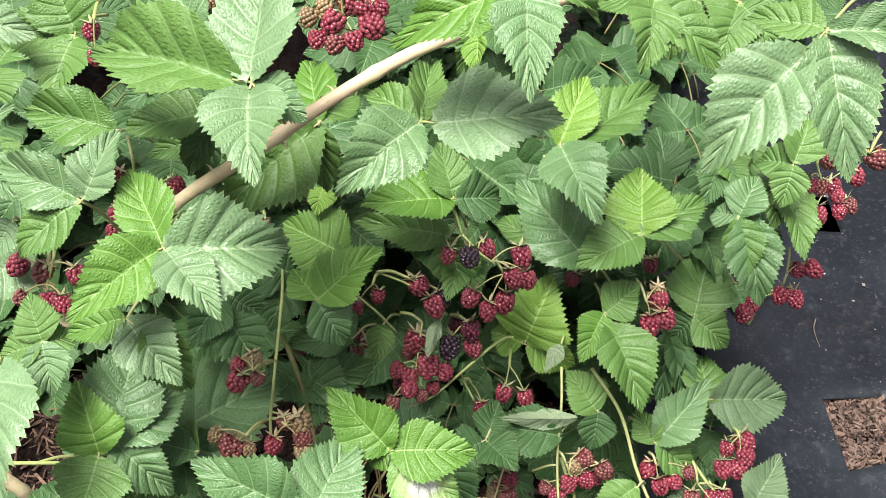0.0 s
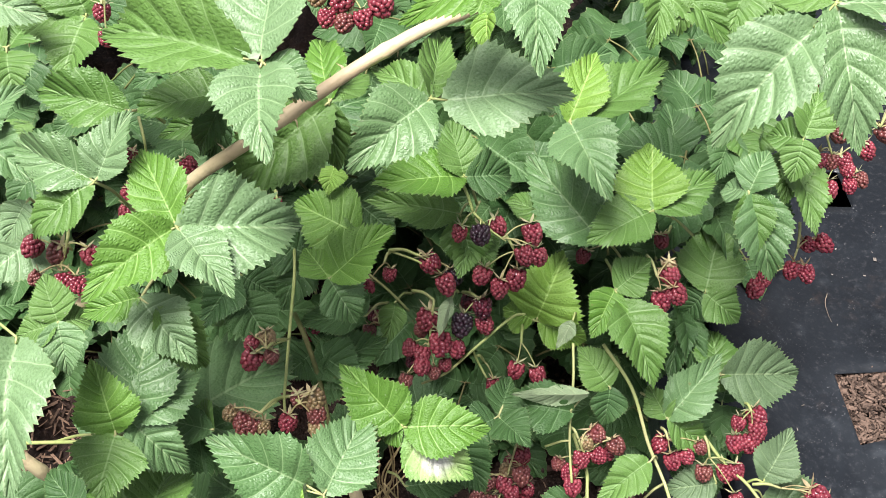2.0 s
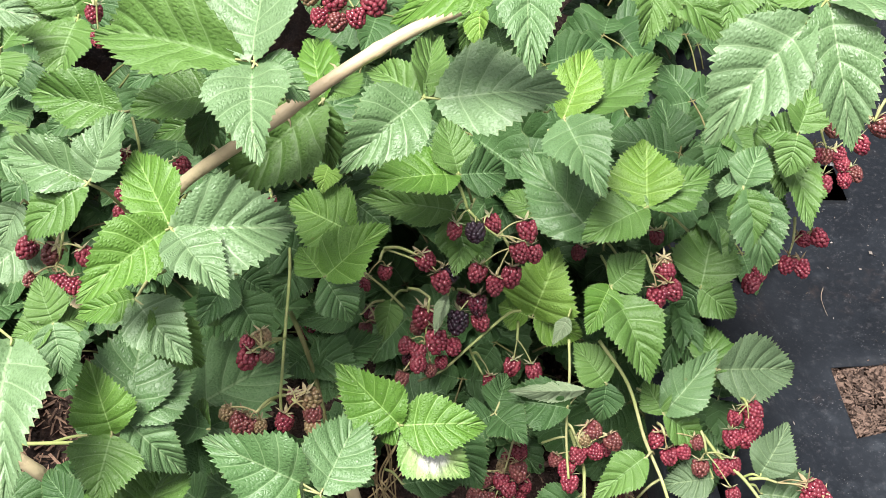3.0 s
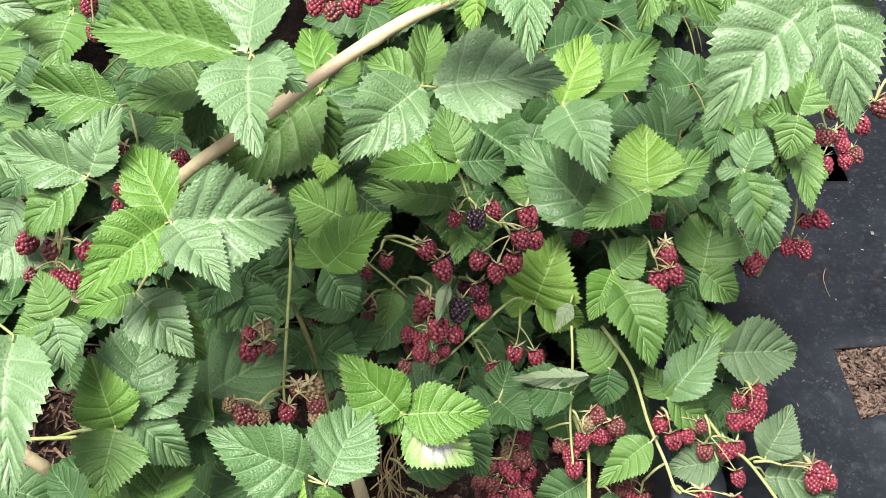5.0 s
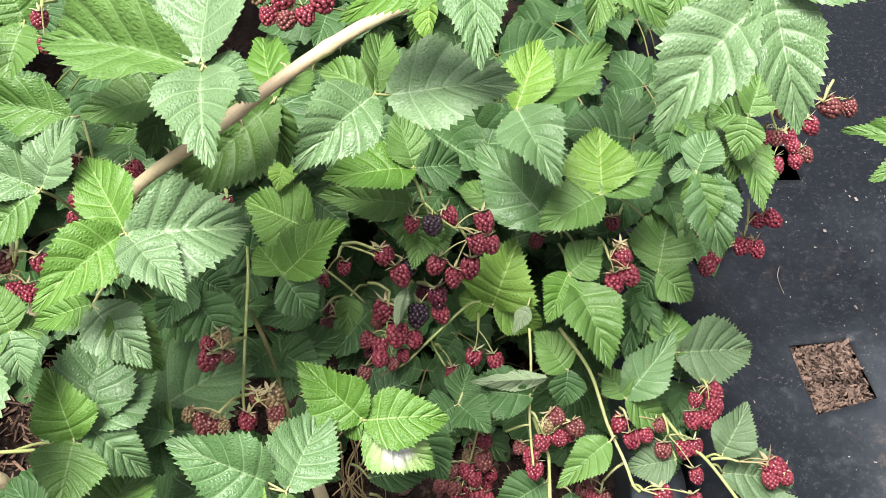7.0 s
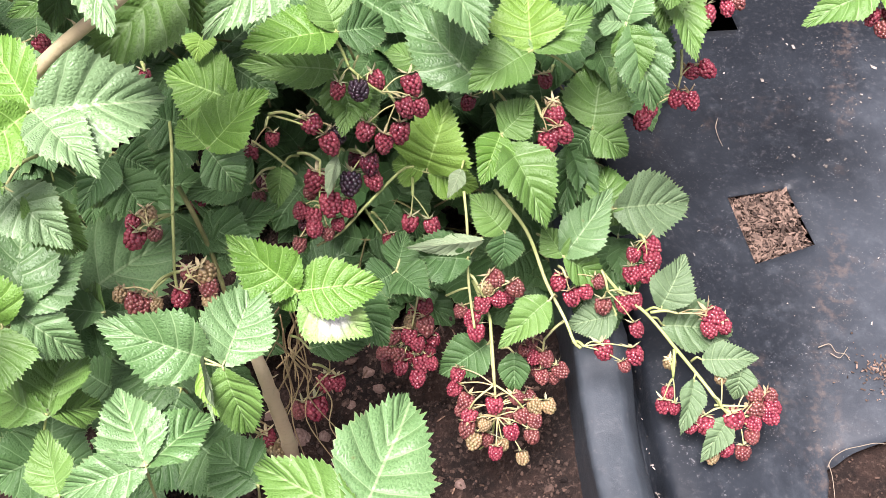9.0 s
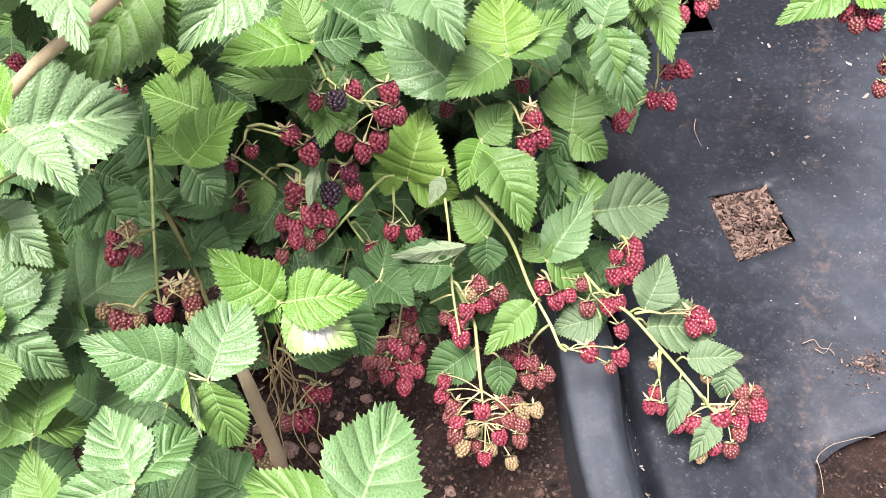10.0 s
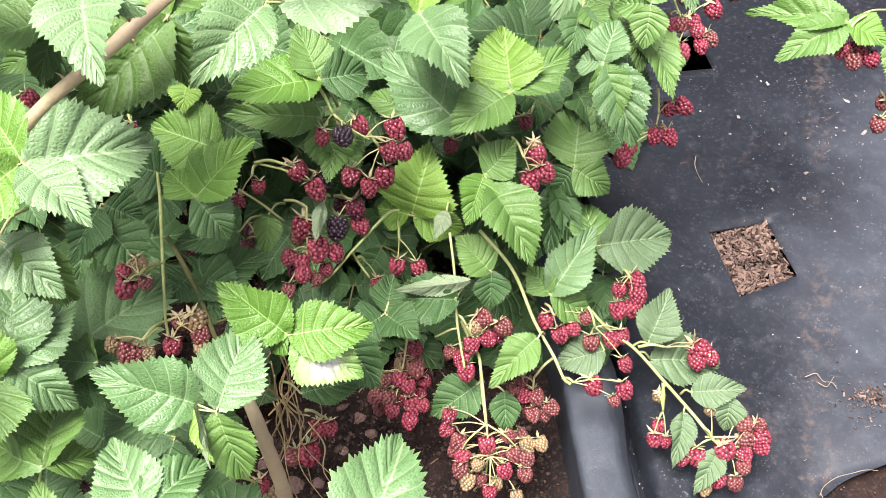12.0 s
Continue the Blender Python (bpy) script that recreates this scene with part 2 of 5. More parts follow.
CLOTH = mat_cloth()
# lighter copy of the cloth: brighter light on the fold is painted in
LIP = mat_cloth("lit_edging_plastic", (0.022, 0.027, 0.033), (0.054, 0.065, 0.077), 0.0)
SOIL = earth("soil", (0.009, 0.0055, 0.0045), (0.036, 0.020, 0.015), (0.105, 0.068, 0.053))
CRUMB = bits("soil_crumb", (0.010, 0.006, 0.005), (0.120, 0.074, 0.056))
CHIP = bits("bark_chip", (0.020, 0.012, 0.009), (0.215, 0.145, 0.112))
LITTER = bits("dry_scraps", (0.045, 0.026, 0.017), (0.30, 0.19, 0.13))
FLAKE = bits("pale_litter", (0.08, 0.068, 0.056), (0.34, 0.30, 0.27))
STONE = earth("stone", (0.19, 0.12, 0.10), (0.27, 0.18, 0.15), (0.36, 0.27, 0.23), 0.8)


# ---- building helpers ----
def mesh_of(name, bm, material=None, smooth=True):
    me = bpy.data.meshes.new(name)
    bm.to_mesh(me)
    bm.free()
    if material:
        me.materials.append(material)
    if smooth:
        me.polygons.foreach_set("use_smooth", [True] * len(me.polygons))
    return me


def part(name, bm, material, parent, label=""):
    ob = new(name, mesh_of(name, bm, material))
    ob.parent = parent
    return tagged(ob, label)


def thing(name, label, category, group="", kind=""):
    return tagged(new(name), label, category, group, kind)


def spline(pts, n):
    """n points to a span along a smooth curve through pts."""
    pts = [Vector(p) for p in pts]
    ext = [2 * pts[0] - pts[1], *pts, 2 * pts[-1] - pts[-2]]
    out = []
    for i in range(1, len(ext) - 2):
        a, b, c, d = ext[i - 1:i + 3]
        for j in range(n):
            t = j / n
            out.append(0.5 * (2 * b + (c - a) * t + (2 * a - 5 * b + 4 * c - d) * t * t + (3 * b - a - 3 * c + d) * t ** 3))
    return out + [pts[-1]]


def tube(bm, pts, r0, r1, sides=6, wob=0.0, knots=0):
    """A round stem along pts, from radius r0 to r1, closed at both ends."""
    n = len(pts)
    rings = []
    side = None
    for i, p in enumerate(pts):
        swell = 1 + (0.16 if knots and i % knots == 2 else 0)
        way = (pts[min(i + 1, n - 1)] - pts[max(i - 1, 0)]).normalized()
        if side is None:
            side = way.orthogonal().normalized()
        side = (side - way * side.dot(way)).normalized()
        up = way.cross(side)
        r = (r0 + (r1 - r0) * i / (n - 1)) * (1 + wob * noise.noise(p * 60)) * swell
        rings.append([bm.verts.new(p + (side * math.cos(a) + up * math.sin(a)) * r) for a in (2 * math.pi * j / sides for j in range(sides))])
    for a, b in zip(rings, rings[1:]):
        for j in range(sides):
            bm.faces.new((a[j], a[(j + 1) % sides], b[(j + 1) % sides], b[j]))
    bm.faces.new(rings[0][::-1])
    bm.faces.new(rings[-1])


# ---- leaflets: toothed, pleated blades with an upper and a lower skin ----
def leaflet_mesh(kind, seed, cols=7, few=False):
    """A blade laid out along its side veins, so that pleats and teeth follow them."""
    rng = random.Random(seed)
    per = 1 if few else 3  # teeth to a vein
    rows = VEINS * per * 2 + 1
    lump = Vector((seed * 0.37, seed * 0.11, 0))
    arch, droop = rng.uniform(0.0, 0.13), rng.uniform(0.0, 0.14)
    fold = (rng.uniform(0.15, 0.62), rng.uniform(0.15, 0.62))
    pleat, wave, phase = rng.uniform(0.006, 0.012), rng.uniform(0.02, 0.06), rng.uniform(0, 6.28)
    peak, blunt, reach = rng.uniform(0.33, 0.41), rng.uniform(0.15, 0.62), rng.uniform(0.22, 0.29)
    twist, hook = rng.uniform(-0.22, 0.22), rng.uniform(-0.06, 0.06)
    bite = [rng.uniform(0.6, 1.3) for _ in range(rows)]

    def margin(v):
        """Half width and height at which the vein that leaves the midrib at v meets the margin."""
        yb = v + reach * math.sin(math.pi * v) ** 0.9 - 0.055 * (1 - min(1, 5 * v))
        yn = min(1, max(0, (yb + 0.055) / 1.055))
        if yn < peak:
            return 0.5 * math.sin(math.pi / 2 * yn / peak) ** 0.62 + 0.03 * max(0, 1 - 9 * yn), yb
        u = (yn - peak) / (1 - peak)
        return 0.5 * (1 - u) * (1 + blunt * u), yb

    line = [margin(n / 400) for n in range(401)]
    way_along = np.cumsum([0] + [math.dist(p, q) for p, q in zip(line, line[1:])])
    mixed = 0.75 * way_along / way_along[-1] + 0.25 * np.arange(401) / 400
    stations = np.interp(np.linspace(0, 1, rows), mixed, np.arange(401) / 400)
    verts, faces, slots, uvs = [], [], [], []
    for skin in (0, 1):
        for i in range(rows):
            v = float(stations[i])
            w, yb = margin(v)
            dx, dy = w + 1e-4, yb - v
            size = math.hypot(dx, dy)
            grow = (0.026 if (i // 2) % per else 0.044) * bite[i]
            tooth = (grow if i % 2 == 0 else -0.55 * grow) * min(1, i / 3, (rows - 1 - i) / 11)
            beat = abs(math.sin(math.pi * v * VEINS))
            for j in range(-cols, cols + 1):
                s = abs(j) / cols
                way = 1 if j >= 0 else -1
                edge = s ** 9
                ext = edge * tooth
                x = way * (s * w + ext * dx / size)
                y = v + dy * s ** 1.25 + ext * dy / size + edge * abs(tooth) * 0.5
                lean = fold[0 if way > 0 else 1]
                z = lean * abs(x) * (1 - 0.75 * abs(x)) + arch * 4 * y * (1 - y) - droop * y * y
                z += pleat * (beat - 0.5) * min(1, s * 3) * (1 - 0.4 * edge) * min(1, v * 6, (1 - v) * 4)
                z += wave * math.sin(11 * v + phase + (1.7 if way > 0 else 0)) * s * s * math.sin(math.pi * v)
                z += 0.050 * noise.noise(Vector((x * 2.6, y * 2.8, 0)) + lump) + 0.012 * noise.noise(Vector((x * 8, y * 8, 2)) + lump) * min(1, s * 2)
                z += twist * x * (y - 0.5) - skin * 0.005
                verts.append((x + hook * math.sin(math.pi * y * 0.5), y, z))
                uvs.append((v, 0.5 + 0.5 * way * s))
    side = 2 * cols + 1
    for skin in (0, 1):
        o = skin * rows * side
        for i in range(rows - 1):
            for j in range(side - 1):
                a, b, c, d = o + i * side + j, o + i * side + j + 1, o + (i + 1) * side + j + 1, o + (i + 1) * side + j
                faces.append((a, b, c, d) if not skin else (d, c, b, a))
                slots.append(skin)
    me = bpy.data.meshes.new("leaflet_" + kind)
    me.from_pydata(verts, [], faces)
    layer = me.uv_layers.new(name="along_veins")
    layer.data.foreach_set("uv", [c for f in faces for q in f for c in uvs[q]])
    me.materials.append(LEAF[kind])
    # inner blades stay dark below too, painting in the shade of the gaps
    me.materials.append(LEAF[kind] if few else UNDER)
    me.polygons.foreach_set("material_index", slots)
    me.polygons.foreach_set("use_smooth", [True] * len(faces))
    return me


BLADES = {kind: [leaflet_mesh(kind, 11 * n + 7) for n in range(9)] for kind in LEAF}
# inner blades come only in the dark kind, which paints in their shade
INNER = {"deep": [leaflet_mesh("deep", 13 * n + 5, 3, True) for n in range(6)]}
pick = random.Random(5)
FACING = Vector((0.0, -0.50, 0.87))  # towards the open, lit side


def leaflet(parent, base, tip, width, roll, kind, store=BLADES):
    base, tip = Vector(base), Vector(tip)
    way = tip - base
    size = way.length
    way.normalize()
    up = (FACING - way * FACING.dot(way)).normalized()
    up = Matrix.Rotation(radians(roll + pick.uniform(-14, 14)), 3, way) @ up
    if kind == "under":
        up = -up
    side = way.cross(up)
    width *= 1.1
    me = pick.choice(store["deep" if kind == "under" else kind])
    ob = new("leaflet", me)
    ob.parent = parent
    m = Matrix((side * width, way * size, up * size)).transposed().to_4x4()
    m.translation = base
    ob.matrix_basis = m
    return ob


def leaf(plant, node, foot, *blades, store=BLADES):
    """A compound leaf: its stalk runs from foot to node, where the leaflets spread."""
    bm = bmesh.new()
    node, foot = Vector(node), Vector(foot)
    sag = (node + foot) / 2 + Vector((0, 0, 0.006))
    tube(bm, spline((foot, sag, node), 4), 0.0014, 0.0010, 5)
    for base, tip, *_ in blades:
        base = Vector(base)
        if (base - node).length > 0.002:
            tube(bm, [node, (node + base) / 2, base], 0.0009, 0.0008, 5)
    # inner stalks take the dark olive, so their shade is in the colour
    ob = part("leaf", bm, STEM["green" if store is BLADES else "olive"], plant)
    for blade in blades:
        leaflet(ob, *blade, store)
    return ob


# ---- berries: ovals of round drupelets under a frill of sepals ----
def ball(level):
    bm = bmesh.new()
    bmesh.ops.create_icosphere(bm, subdivisions=level, radius=1)
    v = np.array([x.co[:] for x in bm.verts])
    f = [[x.index for x in q.verts] for q in bm.faces]
    bm.free()
    return v, np.array(f)


BALL = ball(2)


def berry_mesh(kind, seed):
    rng = np.random.default_rng(seed)
    long = rng.uniform(1.05, 1.25)
    bv, bf = BALL
    vs, fs, ms = [], [], []
    count = 0

    def add(v, f, slot):
        nonlocal count
        vs.append(v)
        fs.extend((f + count).tolist())
        ms.extend([slot] * len(f))
        count += len(v)

    add(bv * np.array((0.33, 0.33, 0.44 * long)) + np.array((0, 0, -0.46 * long)), bf, 0)
    rings = 7
    for i in range(rings):
        u = (i + 0.4) / rings
        z = -0.10 - 0.86 * u
        wide = 0.405 * math.sin(math.pi * min(0.97, 0.26 + 0.72 * u)) ** 0.6
        n = max(1, round(wide * 23))
        if i == rings - 1:
            n, wide = 4, 0.12
        for j in range(n):
            a = 2 * math.pi * (j + 0.5 * (i % 2)) / n + rng.uniform(-0.1, 0.1)
            r = 0.128 * rng.uniform(0.84, 1.1)
            c = np.array((wide * math.cos(a), wide * math.sin(a), z * long)) + rng.uniform(-0.015, 0.015, 3)
            add(bv * r * np.array((1, 1, 1.08)) + c, bf, 0)
    for j in range(5):
        a = 2 * math.pi * j / 5 + rng.uniform(-0.3, 0.3)
        out, across = np.array((math.cos(a), math.sin(a), 0)), np.array((-math.sin(a), math.cos(a), 0))
        lift, reach = rng.uniform(-0.05, 0.42), rng.uniform(0.46, 0.72)
        mid = out * reach * 0.55 + np.array((0, 0, 0.02 + lift * 0.4))
        end = out * reach + np.array((0, 0, lift))
        root = out * 0.05 + np.array((0, 0, 0.0))
        p = np.array([root - across * .07, root + across * .08, mid + across * .09, end, mid - across * .09, mid + np.array((0, 0, .035))])
        add(p, np.array([(0, 1, 5), (1, 2, 5), (2, 3, 5), (3, 4, 5), (4, 0, 5)]), 1)
    me = bpy.data.meshes.new("berry_" + kind)
    me.from_pydata(np.concatenate(vs).tolist(), [], fs)
    me.materials.append(BERRY[kind])
    me.materials.append(SEPAL)
    me.polygons.foreach_set("material_index", ms)
    me.polygons.foreach_set("use_smooth", [True] * len(fs))
    return me


FRUIT = {kind: [berry_mesh(kind, 31 * n + 3) for n in range(4)] for kind in BERRY}
RIPE = {"red": "", "black": "ripe glossy black berry", "purple": "dark purple ripening berry", "pink": "pinkish half-ripe berry", "green": "yellow-green unripe berry"}
DOWN = Vector((0, -0.75, -0.65))
LOAD = {}  # how large the fruit of a plant has grown


def fruit_cluster(plant, root, hub, *berries):
    """Berries on short stalks that spread from hub, with a stalk from root."""
    bm = bmesh.new()
    root, hub = Vector(root), Vector(hub)
    tube(bm, spline((root, (root + hub) / 2 + Vector((0, 0, 0.004)), hub), 4), 0.0016, 0.0013, 5)
    ob = part("truss", bm, STEM["green"], plant)
    seats = []
    middle_of = sum((Vector(p) for p, _, _ in berries), Vector()) / len(berries)
    spine = middle_of - hub
    if len(berries) > 5:
        bm = bmesh.new()
        tube(bm, spline((hub, hub + spine * 0.5 + Vector((0, 0, -0.003)), hub + spine), 4), 0.0012, 0.0008, 5)
        part("rachis", bm, STEM["green"], ob)
    for place, size, kind in berries:
        place = Vector(place)
        along = 0.0
        if len(berries) > 5:
            along = min(0.9, max(0.0, (place - hub).dot(spine) / spine.length_squared - 0.2))
        knot = hub + spine * along
        way = ((place - knot).normalized() * 0.55 + DOWN * 0.8 + Vector([pick.uniform(-0.3, 0.3) for _ in range(3)])).normalized()
        top = place - way * size * 0.55
        bend = (knot + top) / 2 - way * size * 0.12 + Vector((0, 0, 0.03 * (knot - top).length))
        bm = bmesh.new()
        tube(bm, spline((knot, bend, top), 6), 0.0007, 0.0006, 6)
        part("berry_stalk", bm, STEM["stalk"], ob)
        seats.append((top, way, size, kind))
    for top, way, size, kind in seats:
        b = tagged(new("berry", pick.choice(FRUIT[kind])), RIPE[kind])
        b.parent = ob
        turn = way.to_track_quat("-Z", "Y") @ Euler((0, 0, pick.uniform(0, 6.28))).to_quaternion()
        grow = size * pick.uniform(0.91, 1.03) * LOAD.get(plant, 0.96)
        b.matrix_basis = Matrix.LocRotScale(top, turn, (grow, grow, grow))
    return ob


def stem(plant, r0, r1, kind, *pts):
    bm = bmesh.new()
    line = spline(pts, 6)
    tube(bm, line, r0, r1, 12 if kind == "cane" else 6, 0.08, 9 if kind == "cane" else 0)
    if kind == "cane":
        for i in range(3, len(line) - 2, 5):
            way = (line[i + 1] - line[i]).normalized()
            out = (Matrix.Rotation(pick.uniform(0, 6.28), 3, way) @ way.orthogonal()).normalized()
            foot = line[i] + out * (r0 * 0.85)
            tube(bm, [foot, foot + out * 0.003, foot + out * 0.007 - way * 0.002], 0.0013, 0.0001, 5)
    return part("stem", bm, STEM[kind], plant)


# ---- ground, mat and bed ----
def rise(x, y):
    """Height of the mat: it climbs to a ridge along the bed and is a little uneven."""
    ridge = 0.024 * math.exp(-((x - 0.31) / 0.055) ** 2)
    if x < 0.3 and y < 0.95:  # a narrow gap where the mat tucks under the edging
        ridge -= 0.036 * math.exp(-((x - 0.2725) / 0.0062) ** 2)
    return ridge + 0.004 * noise.noise(Vector((x * 6, y * 5, 0))) + 0.0016 * noise.noise(Vector((x * 23, y * 19, 3)))


def soil_height(x, y):
    step = min(1, max(0, (x - 0.215) / 0.03))
    low = -0.078 + 0.035 * min(1, max(0, (x - 0.12) / 0.09)) + 0.016 * noise.noise(Vector((x * 9, y * 9, 1))) + 0.015 * noise.noise(Vector((x * 34, y * 34, 5))) + 0.010 * noise.noise(Vector((x * 95, y * 95, 9)))
    return low * (1 - step) + step * ((-0.024 if y < 1.0 else -0.16) + 0.003 * noise.noise(Vector((x * 40, y * 40, 2))))


def build_ground():
    verts, faces = [], []
    xs = [-60, -12, -3, -1.0] + [-0.8 + 0.0085 * i for i in range(200)] + [1.2, 3, 12, 60]
    ys = [-60, -12, -3, -0.6] + [0.1 + 0.0085 * i for i in range(165)] + [1.9, 3, 12, 60]
    for y in ys:
        for x in xs:
            verts.append((x, y, soil_height(x, y) if -1 < x < 1.1 and 0 < y < 1.7 else -0.06))
    w = len(xs)
    for j in range(len(ys) - 1):
        for i in range(w - 1):
            a = j * w + i
            faces.append((a, a + 1, a + 1 + w, a + w))
    me = bpy.data.meshes.new("ground")
    me.from_pydata(verts, [], faces)
    me.materials.append(SOIL)
    me.polygons.foreach_set("use_smooth", [True] * len(faces))
    return tagged(new("ground", me), "dark brown crumbly garden soil of the bed", "soil", kind="structure")


build_ground()


def build_mat():
    """A sheet with planting holes, made of bilinear patches between shared corner points."""
    ys = (-1.5, 0.30, 0.487, 0.727, 0.822, 1.085, 1.150, 1.60, 4.0)
    xs = [[0.246, 0.44, 0.51, 0.75, 2.4] for _ in ys]
    yo = [[y] * 5 for y in ys]
    xs[1][1:3] = (0.437, 0.560)
    xs[2][1:3] = (0.443, 0.566)
    yo[2][1:3] = (0.489, 0.514)
    xs[3][1:3] = (0.431, 0.503)
    yo[3][1:3] = (0.723, 0.744)
    xs[4][1:3] = (0.420, 0.492)
    yo[4][1:3] = (0.817, 0.827)
    xs[5][1:3] = (0.425, 0.493)
    xs[6][1:3] = (0.42, 0.486)
    bm = bmesh.new()
    for j in range(8):
        for i in range(4):
            if i == 1 and j in (1, 3, 5):
                continue
            n = (70, 14, 14, 10)[i]
            m = 16
            c = [(xs[b][a], yo[b][a]) for a, b in ((i, j), (i + 1, j), (i + 1, j + 1), (i, j + 1))]
            grid = []
            for v in range(m + 1):
                row = []
                for u in range(n + 1):
                    s, t = u / n, v / m
                    x = (c[0][0] * (1 - s) + c[1][0] * s) * (1 - t) + (c[3][0] * (1 - s) + c[2][0] * s) * t
                    y = (c[0][1] * (1 - s) + c[1][1] * s) * (1 - t) + (c[3][1] * (1 - s) + c[2][1] * s) * t
                    for cx, cy, way in ((0.446, 0.482, 1), (0.566, 0.512, -1)):  # the hole is cut round at its corners
                        near = math.exp(-((x - cx) ** 2 + (y - cy) ** 2) / 0.0005)
                        x, y = x + way * 0.008 * near, y - 0.007 * near
                    z = rise(x, y) - 0.020 * math.exp(-((x - 0.46) ** 2 + (y - 0.46) ** 2) / 0.0026)
                    row.append(bm.verts.new((x, y, z)))
                grid.append(row)
            for v in range(m):
                for u in range(n):
                    bm.faces.new((grid[v][u], grid[v][u + 1], grid[v + 1][u + 1], grid[v + 1][u]))
    bmesh.ops.remove_doubles(bm, verts=bm.verts, dist=0.0003)
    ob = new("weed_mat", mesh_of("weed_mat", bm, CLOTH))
    solid = ob.modifiers.new("thickness", "SOLIDIFY")
    solid.thickness, solid.offset = 0.0015, -1
    return tagged(ob, "dusty black woven weed mat with cut planting holes", "weed mat", kind="structure")


build_mat()


def build_edging():
    """A folded strip of the mat, rounded over the lip of the bed and hanging down its side."""
    bm = bmesh.new()
    prof = ((0.004, -0.115), (0.003, -0.06), (0.001, -0.02), (0.000, 0.022), (0.0003, 0.0305), (0.0025, 0.0328), (0.012, 0.0335), (0.024, 0.0345), (0.0345, 0.0352), (0.0375, 0.0345), (0.043, 0.027), (0.050, 0.017), (0.0525, 0.010), (0.053, -0.01))
    rows = []
    for i in range(240):
        y = -0.5 + i * 0.0105
        shift = 0.208 + 0.10 * max(0, 0.585 - y) * 0.18 + 0.004 * noise.noise(Vector((y * 9, 0, 0)))
        lift = 0.016 + 0.05 * max(0, y - 0.5)
        lift = min(lift, 0.024)
        rows.append([bm.verts.new((shift + x * (1 + 0.10 * noise.noise(Vector((y * 9, 4, 0)))) + 0.0012 * noise.noise(Vector((y * 60, k * 0.5, 0))),
                                   y, z + (lift if z > 0 else 0) + 0.0024 * noise.noise(Vector((y * 24, k * 0.45, 7))) + 0.0010 * noise.noise(Vector((y * 90, k * 0.7, 3))))) for k, (x, z) in enumerate(prof)])
    for a, b in zip(rows, rows[1:]):
        for p, q, r, s in zip(a, a[1:], b[1:], b):
            bm.faces.new((p, s, r, q))
    ob = new("bed_edging", mesh_of("bed_edging", bm, LIP))
    solid = ob.modifiers.new("thickness", "SOLIDIFY")
    solid.thickness, solid.offset = 0.002, -1
    return tagged(ob, "black plastic mat folded over the lip of the bed", "edging", kind="structure")


build_edging()


def scatter(name, material, spots, label, category, flat=False, seed=1):
    """Loose bits as one object: each a small angular lump or flake."""
    rng = np.random.default_rng(seed)
    bv, bf = ball(1)
    if flat:
        bv = np.array([(x, y, z) for x in (-1, 1) for y in (-1, 1) for z in (-1, 1)], float)
        bf = np.array([(0, 1, 3), (0, 3, 2), (4, 6, 7), (4, 7, 5), (0, 4, 5), (0, 5, 1), (2, 3, 7), (2, 7, 6), (0, 2, 6), (0, 6, 4), (1, 5, 7), (1, 7, 3)])
    vs, fs = [], []
    for n, (x, y, z, size, stretch) in enumerate(spots):
        turn = np.array(Euler(rng.uniform(0, 6.28, 3) if not flat else (*rng.uniform(-0.8, 0.8, 2), rng.uniform(0, 6.28))).to_matrix())
        v = bv * (1 + rng.uniform(-0.4, 0.3, (len(bv), 1))) * np.array((stretch, 1, 0.22 if flat else 0.7)) * size
        fs.extend((bf + len(bv) * n).tolist())
        vs.append(v @ turn.T + np.array((x, y, z)))
    me = bpy.data.meshes.new(name)
    me.from_pydata(np.concatenate(vs).tolist(), [], fs)
    me.materials.append(material)
    return tagged(new(name, me), label, category, kind="stuff")


rs = random.Random(21)
chips = []
for k in range(1500):
    u, v = rs.random(), rs.random()
    x, y = 0.426 + 0.075 * u - 0.006 * v, 0.728 + 0.092 * v + 0.012 * u
    chips.append((x, y, -0.010 + 0.008 * rs.random(), rs.uniform(0.0005, 0.0014) * (1.9 if rs.random() < 0.08 else 1), rs.uniform(1.4, 4.6)))
scatter("bark_chips", CHIP, chips, "brown bark chips filling the square planting hole", "bark mulch", True, 2)

chips = []
for k in range(200):
    a, r = rs.uniform(0, 6.28), abs(rs.gauss(0, 0.02))
    x, y = 0.534 + r * math.cos(a) * 1.3, 0.579 + r * math.sin(a)
    chips.append((x, y, rise(x, y) + 0.002, rs.uniform(0.0003, 0.0009) * (2 if rs.random() < 0.06 else 1), rs.uniform(1.2, 3.6)))
scatter("bark_crumbs", CHIP, chips, "spilled bark crumbs lying on the weed mat", "bark mulch", True, 3)

flakes = []
for k in range(330):
    x = 0.28 + 0.45 * rs.random() ** 0.8
    y = rs.uniform(0.42, 1.35)
    if k % 3 == 0:
        x, y = rs.gauss(0.572, 0.018) + 0.2 * (y - 0.9), rs.uniform(0.80, 1.06)
    if 0.415 < x < 0.506 and 0.715 < y < 0.83:
        continue
    flakes.append((x, y, rise(x, y) + 0.0012, rs.uniform(0.00025, 0.0008) * (2.2 if rs.random() < 0.05 else 1), rs.uniform(1.0, 2.6)))
for k in range(46):
    y = rs.uniform(0.36, 0.47) if k < 34 else rs.uniform(0.47, 0.62)
    flakes.append((rs.gauss(0.2735, 0.0028), y, -0.008 + 0.012 * rs.random(), rs.uniform(0.0003, 0.0007), rs.uniform(1.5, 4.0)))
